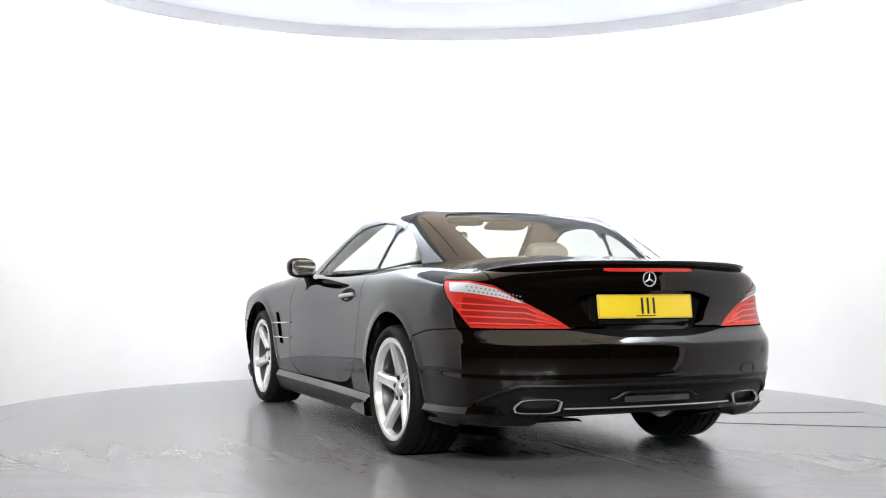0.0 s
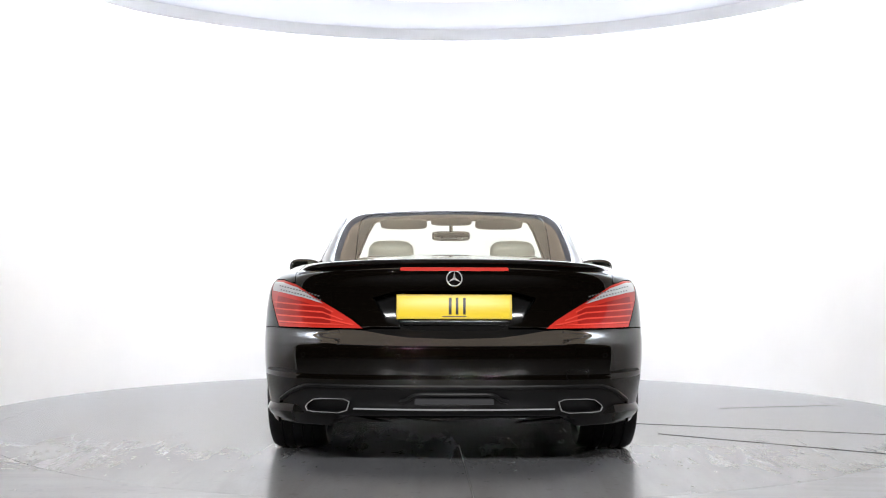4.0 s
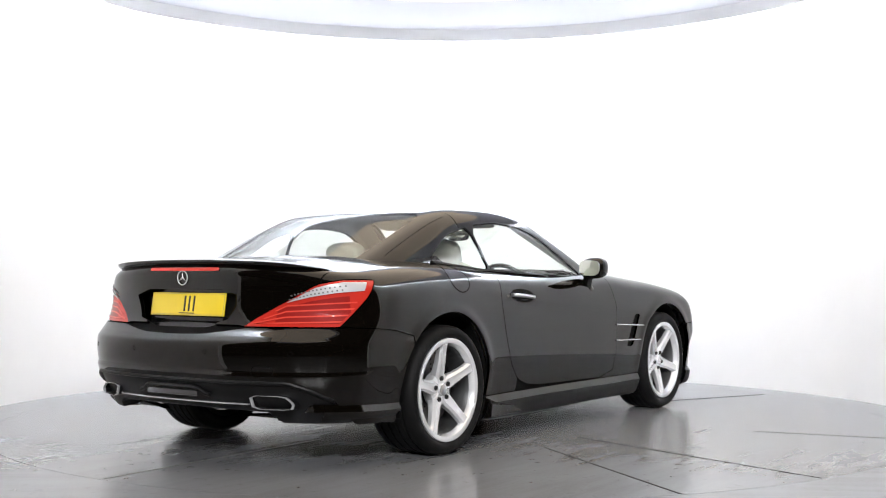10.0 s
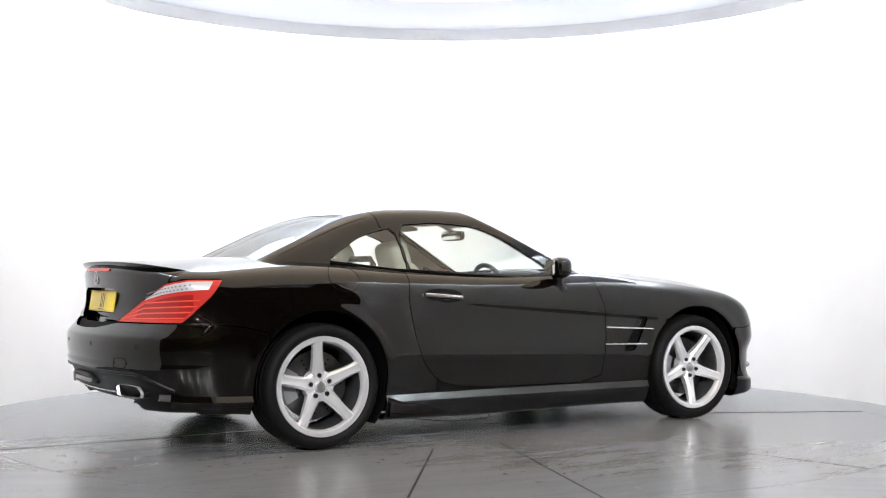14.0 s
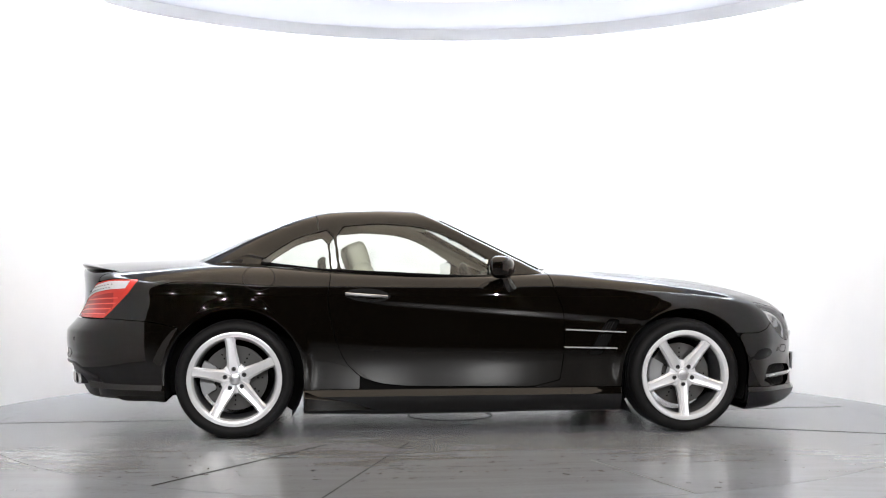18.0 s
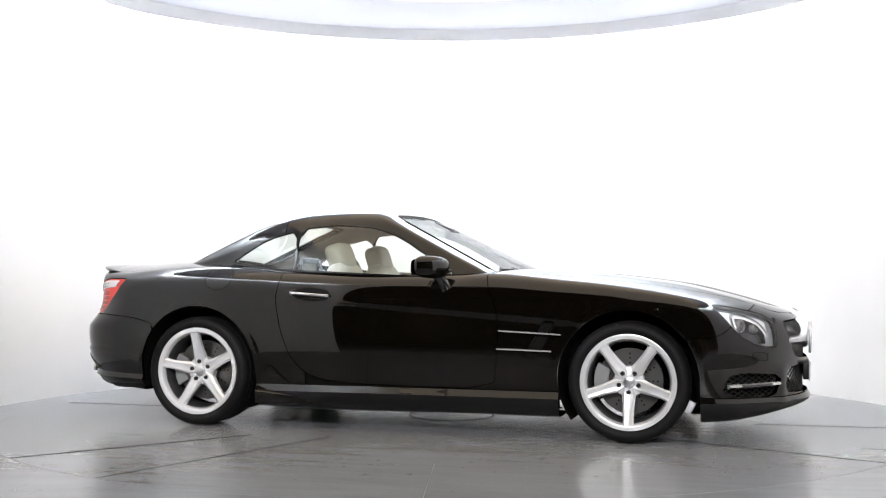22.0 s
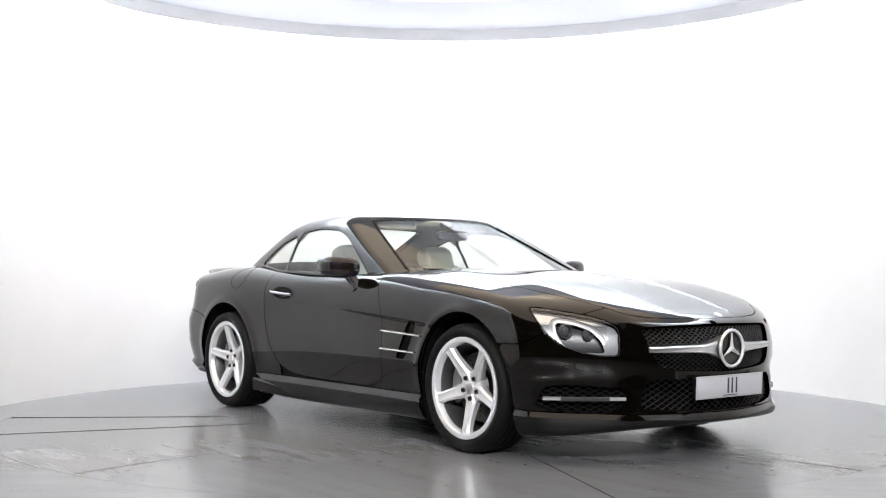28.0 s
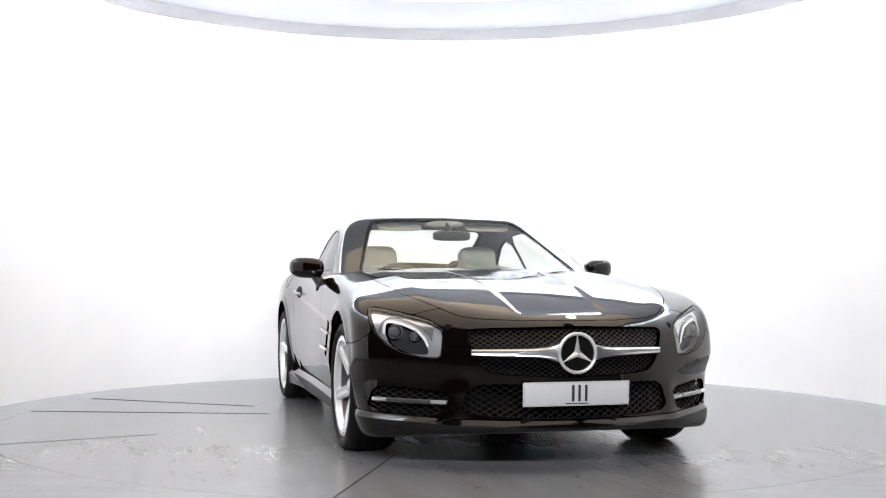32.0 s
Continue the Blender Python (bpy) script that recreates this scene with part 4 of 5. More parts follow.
def spoiler():
    path = [(0, -2.238, 0.975), (0.2, -2.232, 0.974), (0.4, -2.208, 0.969), (0.52, -2.178, 0.963), (0.61, -2.132, 0.955), (0.68, -2.055, 0.942), (0.715, -1.96, 0.927), (0.735, -1.86, 0.912), (0.742, -1.79, 0.902)]
    fy = curve(range(9), [p[0] for p in path])
    fx = curve(range(9), [p[1] for p in path])
    fz = curve(range(9), [p[2] for p in path])
    n = 48
    t = np.linspace(0, 8, n + 1)
    half = np.stack([fx(t), fy(t), fz(t)], 1)
    pts = np.concatenate([half[:0:-1] * np.array([1, -1, 1]), half])
    fade = np.concatenate([t[:0:-1], t]) / 8
    bm = bmesh.new()
    rows = []
    m = len(pts)
    for i in range(m):
        d = pts[min(i + 1, m - 1)] - pts[max(i - 1, 0)]
        d[2] = 0
        d /= np.linalg.norm(d)
        inn = np.array([d[1], -d[0], 0])
        if inn.dot(np.array([-1.7, 0, 0]) - pts[i] * np.array([1, 1, 0])) < 0:
            inn = -inn
        k = 1 - fade[i] ** 3 * 0.85
        sec = [(0.0, 0.0), (0.012, 0.0035), (0.05, -0.001 * k), (0.115 * (0.5 + 0.5 * k), -0.010), (0.115 * (0.5 + 0.5 * k), -0.045), (0.04, -0.040 * k), (0.012, -0.021 * k), (0.002, -0.008 * k)]
        rows.append([bm.verts.new(Vector(pts[i] + inn * a + np.array([0, 0, b]))) for a, b in sec])
    for a, b in zip(rows, rows[1:]):
        for j in range(8):
            bm.faces.new((a[j], a[(j + 1) % 8], b[(j + 1) % 8], b[j]))
    bm.faces.new(rows[0])
    bm.faces.new(rows[-1][::-1])
    bmesh.ops.recalc_face_normals(bm, faces=bm.faces)
    part("spoiler", bm, PAINT, CAR, "black lip spoiler")


spoiler()


def exhausts():
    outer = polygon([(0.482, 0.286), (0.462, 0.350), (0.632, 0.350), (0.676, 0.314), (0.664, 0.286)], 1)
    c = outer.mean(0)

    def ring(k):
        d = outer - c
        return c + d * (1 - k / np.linalg.norm(d, axis=1, keepdims=True))

    for s in (1, -1):
        e = empty("exhaust_tip", CAR)
        e["label"] = "chrome-framed rectangular exhaust tip"
        for name, mat, steps in (("chrome_frame", BRIGHT_TRIM, ((0.0, 0.012), (0.0, 0.0), (0.001, -0.002), (0.0035, -0.002), (0.005, 0.0), (0.006, 0.012))), ("tail_pipe", DARK, ((0.006, 0.012), (0.014, 0.10), (0.05, 0.10))), ("pipe_sleeve", BLACK_PLASTIC, ((0.0005, 0.012), (-0.004, 0.14)))):
            bm = bmesh.new()
            rows = [[bm.verts.new((-2.238 + (a - 0.47) * 0.34 + dx, s * a, b)) for a, b in ring(kk)] for kk, dx in steps]
            for a, b in zip(rows, rows[1:]):
                for j in range(len(a)):
                    bm.faces.new((a[j], a[(j + 1) % len(a)], b[(j + 1) % len(a)], b[j]))
            bmesh.ops.recalc_face_normals(bm, faces=bm.faces)
            part(name, bm, mat, e)


def bumper_blades():
    """The sloping blade low on each rear corner."""
    for s in (1, -1):
        bm = bmesh.new()
        rows = []
        for x in np.linspace(-1.672, -2.10, 22):
            k = min(1.0, (x + 2.12) / 0.10)
            zt = 0.300 + 0.012 * (-1.65 - x) / 0.45
            y0 = float(body_y(x, zt)[0])
            y1 = float(body_y(x, 0.235)[0])
            sec = [(y0 - 0.004, zt), (y0 + 0.014 * k, zt - 0.034), (y1 + 0.010 * k, 0.24), (y1 - 0.02, 0.225), (y0 - 0.03, zt - 0.01)]
            rows.append([bm.verts.new((x, s * yy, zz)) for yy, zz in sec])
        for a, b in zip(rows, rows[1:]):
            for j in range(5):
                bm.faces.new((a[j], a[(j + 1) % 5], b[(j + 1) % 5], b[j]))
        bm.faces.new(rows[0])
        bm.faces.new(rows[-1][::-1])
        bmesh.ops.recalc_face_normals(bm, faces=bm.faces)
        part("bumper_blade", bm, PAINT, CAR)


bumper_blades()
exhausts()


def rear_trim():
    ys = np.linspace(-0.45, 0.45, 25)
    xs = body_x(np.abs(ys), 0.306 + 0 * ys, False) - 0.003
    bm = bmesh.new()
    strip(bm, [(x, y, 0.306) for x, y in zip(xs, ys)], 0.008, 0.012, [(-1, 0, 0)] * 25)
    part("chrome_strip", bm, BRIGHT_TRIM, CAR, "thin chrome strip across the diffuser")
    ys = np.linspace(-0.175, 0.175, 9)
    bm = bmesh.new()
    xs = body_x(np.abs(ys), 0.345 + 0 * ys, False)
    rows = [[bm.verts.new((x - q, y, z)) for q, z in ((0.004, 0.331), (0.012, 0.335), (0.010, 0.356), (0.002, 0.359))] for x, y in zip(xs, ys)]
    for a, b in zip(rows, rows[1:]):
        for j in range(3):
            bm.faces.new((a[j], a[j + 1], b[j + 1], b[j]))
    bmesh.ops.recalc_face_normals(bm, faces=bm.faces)
    part("rear_fog_lens", bm, FOG_GREY, CAR, "dull grey fog lens in the diffuser")
    ys = np.linspace(-0.24, 0.24, 17)
    bm = bmesh.new()
    zs = 0.342 + 0.034 * (1 - np.clip((np.abs(ys) - 0.17) / 0.05, 0, 1))
    xs = body_x(np.abs(ys), zs, False)
    tube(bm, [(x + 0.004, y, z) for x, y, z in zip(xs, ys, zs)], 0.010, 8)
    part("diffuser_ridge", bm, BLACK_PLASTIC, CAR)
    # bead round the upper edge of the diffuser
    ys = np.linspace(-0.80, 0.80, 61)
    zs = np.interp(np.abs(ys), [0, 0.66, 0.74, 0.80], [0.412, 0.410, 0.378, 0.33])
    xs = body_x(np.abs(ys), zs, False)
    bm = bmesh.new()
    tube(bm, [(x + 0.004, y, z) for x, y, z in zip(xs, ys, zs)], 0.010, 8)
    part("diffuser_edge", bm, BLACK_PLASTIC, CAR)


rear_trim()


def lattice(name, outline, depth, pitch, slope, r, parent, mat, y0, y1, z0, z1, sides=(1,)):
    """Crossing diagonal wires behind an opening of the nose."""
    q = polygon(outline, 1)
    bm = bmesh.new()
    for sgn in (1, -1):
        c = -3.0
        while c < 3.0:
            t = np.linspace(y0, y1, 160)
            z = (t * sgn) * slope + c
            ok = (z > z0) & (z < z1)
            ok &= outline_distance(np.abs(t) if y0 < 0 else t, z, q) < 0.004
            run = []
            for yy, zz, k in list(zip(t, z, ok)) + [(0, 0, False)]:
                if k:
                    run.append((yy, zz))
                else:
                    if len(run) > 2:
                        a, b = run[0], run[-1]
                        seg = [a, ((a[0] + b[0]) / 2, (a[1] + b[1]) / 2), b] if abs(a[0] - b[0]) < 0.15 else [run[i] for i in np.linspace(0, len(run) - 1, 6).astype(int)]
                        xs = body_x(np.abs([p[0] for p in seg]), [p[1] for p in seg]) - depth
                        for s in sides:
                            tube(bm, [(x, s * p[0], p[1]) for x, p in zip(xs, seg)], r, 4, False)
                    run = []
            c += pitch
    ob = part(name, bm, mat, parent, smooth=False)
    ob["kind"] = "stuff"
    return ob


def front_trim():
    g = empty("grille", CAR)
    g["label"] = "black diamond-mesh grille with one satin bar"
    lattice("grille_mesh", [(-0.3, 0.435), (0.0, 0.435), (0.385, 0.452), (0.44, 0.50), (0.492, 0.645), (0.45, 0.658), (0, 0.668), (-0.3, 0.668)], 0.026, 0.021, 0.62, 0.0026, g, MESH_BLACK, -0.5, 0.5, 0.43, 0.67)
    ys = np.linspace(-0.47, 0.47, 41)
    xs = body_x(np.abs(ys), 0.549 + 0 * ys) - 0.006
    bm = bmesh.new()
    rows = []
    for x, y in zip(xs, ys):
        h = 0.015 + 0.009 * max(0, 1 - abs(y) / 0.47) + 0.040 * math.exp(-(y / 0.105) ** 2)
        rows.append([bm.verts.new((x + a, y, 0.549 + b * h)) for a, b in ((-0.025, -1.0), (0.006, -0.95), (0.013, -0.72), (0.010, -0.2), (0.016, 0.55), (0.010, 0.9), (-0.025, 1.0))])
    for a, b in zip(rows, rows[1:]):
        for j in range(7):
            bm.faces.new((a[j], a[(j + 1) % 7], b[(j + 1) % 7], b[j]))
    bm.faces.new(rows[0])
    bm.faces.new(rows[-1][::-1])
    bmesh.ops.recalc_face_normals(bm, faces=bm.faces)
    part("grille_bar", bm, SATIN, g, "satin silver grille bar")
    lg = empty("lower_grille", CAR)
    lattice("grille_mesh", [(-0.3, 0.250), (0.33, 0.254), (0.52, 0.270), (0.475, 0.40), (0.30, 0.405), (-0.3, 0.405)], 0.028, 0.028, 0.62, 0.0032, lg, MESH_BLACK, -0.53, 0.53, 0.22, 0.41)
    for s in (1, -1):
        f = empty("fog_light", CAR)
        f["label"] = "black mesh side intake with a silver blade"
        lattice("intake_mesh", [(0.61, 0.245), (0.55, 0.362), (0.80, 0.385), (0.865, 0.37), (0.89, 0.27)], 0.03, 0.026, 0.62, 0.003, f, MESH_BLACK, 0.54, 0.90, 0.24, 0.39, (s,))
        for name, a, b, mat, h in (("chrome_blade", 0.572, 0.865, BRIGHT_TRIM, 0.020), ("daylight_lens", 0.635, 0.81, FOG_GREY, 0.0235)):
            ys = np.linspace(a, b, 15)
            xs = body_x(ys, 0.317 + 0 * ys) + (0.0 if name == "chrome_blade" else 0.005)
            bm = bmesh.new()
            nn = np.gradient(xs, ys)
            strip(bm, [(x, s * y, 0.317) for x, y in zip(xs, ys)], h, 0.022, [(1, -s * d, 0.0) for d in nn])
            part(name, bm, mat, f)
    for s in (1, -1):
        for cy, cz, r in ((0.772, 0.636, 0.029), (0.690, 0.620, 0.022)):
            cx = float(body_x(cy, cz)[0]) - 0.040
            lamp = HEADS[0 if s > 0 else 1]
            bm = bmesh.new()
            lathe(bm, [(r * 1.25, 0.02), (r * 1.25, 0.0), (r * 1.12, -0.008), (r, 0.0), (r * 0.98, 0.02)], 32)
            bmesh.ops.transform(bm, matrix=Matrix.Translation((cx, s * cy, cz)) @ Matrix.Rotation(radians(90 + s * 28), 4, "Z"), verts=bm.verts)
            bmesh.ops.recalc_face_normals(bm, faces=bm.faces)
            part("lamp_ring", bm, LAMP_GREY, lamp)
            bm = bmesh.new()
            bmesh.ops.create_uvsphere(bm, u_segments=24, v_segments=12, radius=r * 0.98, matrix=Matrix.Translation((cx - 0.012, s * cy, cz)) @ Matrix.Diagonal((0.9, 1, 1, 1)))
            part("projector_lens", bm, LAMP_LENS, lamp)


MESH_BLACK = material("mesh_black", (0.006, 0.006, 0.0065), 0.34)
LAMP_LENS = material("projector_glass", (0.10, 0.105, 0.115), 0.05, 0.3, 1.0)
front_trim()


def side_trim():
    for s in (1, -1):
        for a, b in (((0.578, 0.597), (0.930, 0.581)), ((0.570, 0.496), (0.878, 0.489))):
            xs = np.linspace(a[0], b[0], 9)
            zs = np.linspace(a[1], b[1], 9)
            ys = np.maximum(body_y(xs, zs), 0.925) + 0.006
            bm = bmesh.new()
            strip(bm, [(x, s * y, z) for x, y, z in zip(xs, ys, zs)], 0.010, 0.018, [(0, s, 0)] * 9)
            part("chrome_fin", bm, BRIGHT_TRIM, CAR, "thin chrome fin across the side vent")
        bm = bmesh.new()
        for k in range(9):
            zz = 0.475 + 0.020 * k
            xa = 0.73 + (zz - 0.475) * 0.58
            tube(bm, [(xa, s * 0.900, zz), (xa + 0.05, s * 0.904, zz - 0.004)], 0.003, 4, False)
        for k in range(4):
            tube(bm, [(0.728 + 0.015 * k, s * 0.901, 0.47), (0.825 + 0.015 * k, s * 0.906, 0.64)], 0.003, 4, False)
        part("vent_mesh", bm, MESH_BLACK, CAR, smooth=False)["kind"] = "stuff"
        # handle: dark cup and chrome bar
        h = empty("door_handle", CAR)
        h["label"] = "chrome pull handle over a dark cup"
        xs = np.linspace(-0.685, -0.43, 13)
        bm = bmesh.new()
        rows = []
        for i, x in enumerate(xs):
            w = 0.038 * math.sqrt(max(0.02, 1 - ((x + 0.5575) / 0.1285) ** 2))
            zc = 0.793 - 0.05 * (x + 0.55)
            y = [float(v) for v in body_y([x] * 3, [zc - w, zc, zc + w])]
            rows.append([bm.verts.new((x, s * (y[0] + 0.0012), zc - w)), bm.verts.new((x, s * (y[1] + 0.0016), zc)), bm.verts.new((x, s * (y[2] + 0.0012), zc + w))])
        for a, b in zip(rows, rows[1:]):
            for j in range(2):
                bm.faces.new((a[j], a[j + 1], b[j + 1], b[j]))
        bmesh.ops.recalc_face_normals(bm, faces=bm.faces)
        part("handle_cup", bm, SEAL, h)
        bm = bmesh.new()
        xs = np.linspace(-0.685, -0.445, 11)
        zs = 0.800 - 0.07 * (xs + 0.68)
        ys = body_y(xs, zs) + 0.004 + 0.026 * np.sin(np.linspace(0.35, math.pi - 0.25, 11))
        strip(bm, [(x, s * y, z) for x, y, z in zip(xs, ys, zs)], 0.017, 0.016, [(0, s, 0.25)] * 11)
        part("handle_bar", bm, SATIN, h)
        # sill moulding under the side glass
        xs = np.linspace(-1.16, 0.36, 40)
        zs = np.interp(xs, [-1.16, -0.8, 0.3, 0.36], [0.975, 0.934, 0.886, 0.884])
        bm = bmesh.new()
        yy = [float(_cabin_y(x, z)) + 0.004 for x, z in zip(xs, zs)]
        strip(bm, [(x, s * y, z) for x, y, z in zip(xs, yy, zs)], 0.016, 0.018, [(0, s, 0.3)] * 40)
        part("window_sill_strip", bm, GLOSS_BLACK, CAR)


def pillar_mouldings():
    """The black moulding along each windscreen pillar."""
    for s in (1, -1):
        pts = []
        for z in np.linspace(0.945, 1.235, 16):
            y = 0.678 + (z - 0.93) / 0.318 * (0.497 - 0.678) + 0.010
            lo, hi = -0.6, 1.2
            for _ in range(28):
                mid = (lo + hi) / 2
                if cabin_field(np.array([mid, y, z])) < 0:
                    lo = mid
                else:
                    hi = mid
            pts.append((hi - 0.001, s * y, z))
        bm = bmesh.new()
        tube(bm, pts, 0.006, 10)
        part("pillar_moulding", bm, SEAL, CAR)


pillar_mouldings()


def _cabin_y(x, z):
    lo, hi = 0.2, 1.0
    for _ in range(25):
        mid = (lo + hi) / 2
        if cabin_field(np.array([x, mid, z])) < 0:
            lo = mid
        else:
            hi = mid
    return hi


side_trim()


def skirt_fins():
    """The raised wedge at the rear end of each side skirt."""
    for s in (1, -1):
        bm = bmesh.new()
        rows = []
        for x in np.linspace(-0.905, -0.30, 25):
            k = (-0.30 - x) / 0.605
            zt = 0.158 + 0.092 * k
            y0 = float(body_y(x, max(zt, 0.19))[0]) + 0.016 * k - 0.006
            zb = 0.142
            sec = [(y0 - 0.03, zt + 0.004), (y0, zt), (y0 + 0.030 * k + 0.002, zt - 0.030 * k - 0.002), (y0 + 0.026 * k, zb + 0.006), (y0 - 0.03, zb)]
            rows.append([bm.verts.new((x, s * y, z)) for y, z in sec])
        for a, b in zip(rows, rows[1:]):
            for j in range(5):
                bm.faces.new((a[j], a[(j + 1) % 5], b[(j + 1) % 5], b[j]))
        bm.faces.new(rows[0])
        bm.faces.new(rows[-1][::-1])
        bmesh.ops.recalc_face_normals(bm, faces=bm.faces)
        part("skirt_fin", bm, PAINT, CAR)


skirt_fins()


def mirrors():
    for s in (1, -1):
        m = empty("wing_mirror", CAR)
        m["label"] = "glossy black door mirror on a slim arm"
        bm = bmesh.new()
        bmesh.ops.create_uvsphere(bm, u_segments=40, v_segments=24, radius=1.0)
        for v in bm.verts:
            c = v.co
            # squarish ellipsoid, flat towards the rear
            e = 0.72
            p = [math.copysign(abs(q) ** e, q) for q in c]
            x = 0.085 * p[0]
            if p[0] < 0:
                x *= 0.55
            y = 0.102 * p[1]
            z = 0.064 * p[2] + 0.004 * p[1]
            v.co = (0.185 + x - 0.36 * y, s * (0.962 + y), 0.953 + z)
        part("mirror_shell", bm, PAINT, m)
        bm = bmesh.new()
        prism(bm, [(q[0], q[1]) for q in polygon([(-0.085, -0.048), (0.085, -0.044), (0.090, 0.044), (-0.085, 0.050)], 2)], 0.004,
              Matrix.Translation((0.126, s * 0.962, 0.953)) @ Matrix.Rotation(radians(-90 + s * 19), 4, "Z"))
        bmesh.ops.recalc_face_normals(bm, faces=bm.faces)
        part("mirror_glass", bm, MIRROR, m, smooth=False)
        bm = bmesh.new()
        strip(bm, [(0.288 - 0.058 * k - 0.03 * k * k, s * (0.885 + 0.16 * k), 0.935) for k in (0, 0.25, 0.5, 0.75, 1.0)], 0.012, 0.012, [(1, 0, 0)] * 5)
        part("indicator_strip", bm, LAMP_DARK, m)
        bm = bmesh.new()
        tube(bm, [(0.215, s * 0.915, 0.915), (0.232, s * 0.900, 0.885), (0.250, s * 0.885, 0.855), (0.262, s * 0.875, 0.832)], [0.034, 0.030, 0.032, 0.044], 14)
        part("mirror_arm", bm, GLOSS_BLACK, m)
        bm = bmesh.new()
        prism(bm, [(0.27, 0.885), (0.45, 0.885), (0.27, 0.985)], 0.012, Matrix.Translation((0, s * 0.765 - 0.006, 0)))
        bmesh.ops.recalc_face_normals(bm, faces=bm.faces)
        part("mirror_triangle", bm, GLOSS_BLACK, CAR)


MIRROR = material("mirror", (0.9, 0.9, 0.9), 0.02, 1.0)
mirrors()


def wipers():
    for pts in ([(0.69, 0.10, 0.928), (0.655, -0.10, 0.936), (0.595, -0.35, 0.940), (0.50, -0.58, 0.944)], [(0.58, 0.42, 0.930), (0.625, 0.25, 0.939), (0.655, 0.05, 0.941), (0.658, -0.12, 0.942)]):
        w = empty("wiper", CAR)
        bm = bmesh.new()
        tube(bm, pts, 0.004, 8)
        part("wiper_blade", bm, BLACK_PLASTIC, w)
        bm = bmesh.new()
        tube(bm, [(pts[0][0] + 0.02, pts[0][1], pts[0][2] - 0.02), (pts[0][0], pts[0][1], pts[0][2] + 0.006)], 0.012, 12)
        part("wiper_pivot", bm, BLACK_PLASTIC, w)


wipers()


def underside():
    bm = bmesh.new()
    box(bm, (0, 0, 0.22), (1.7, 1.5, 0.10), bevel=0.02)
    part("floor_pan", bm, DARK, CAR)
    bm = bmesh.new()
    box(bm, (0, 0, 0.30), (3.9, 1.0, 0.14), bevel=0.03)
    part("underbody", bm, DARK, CAR)
    for x in (AXLE, -AXLE):
        for s in (1, -1):
            bm = bmesh.new()
            prof = [(0.388, 0.895), (0.392, 0.55), (0.05, 0.55)]
            rows = []
            for i in range(33):
                a = radians(-24 + 240 * i / 32) if x > 0 else radians(-36 + 234 * i / 32)
                rows.append([bm.verts.new((x + r * math.cos(a), s * y, WHEEL_Z + 0.012 + r * math.sin(a))) for r, y in prof])
            for a, b in zip(rows, rows[1:]):
                for j in range(2):
                    bm.faces.new((a[j], a[j + 1], b[j + 1], b[j]))
            part("arch_liner", bm, DARK, CAR)
    bm = bmesh.new()
    box(bm, (2.03, 0, 0.44), (0.06, 1.15, 0.48), bevel=0.02)
    part("radiator", bm, DARK, CAR)
    bm = bmesh.new()
    tube(bm, [(AXLE, -0.7, 0.33), (AXLE, 0.7, 0.33)], 0.03, 10)
    part("front_axle", bm, DARK, CAR)
    bm = bmesh.new()
    tube(bm, [(-AXLE, -0.7, 0.33), (-AXLE, 0.7, 0.33)], 0.04, 10)
    part("rear_axle", bm, DARK, CAR)


underside()


def groove(name, pts, r=0.0016, closed=True, parent=None):
    """A fine dark shut line lying on the skin."""
    bm = bmesh.new()
    tube(bm, list(pts) + ([pts[0]] if closed else []), r, 5, False)
    return part(name, bm, DARK, parent or CAR)


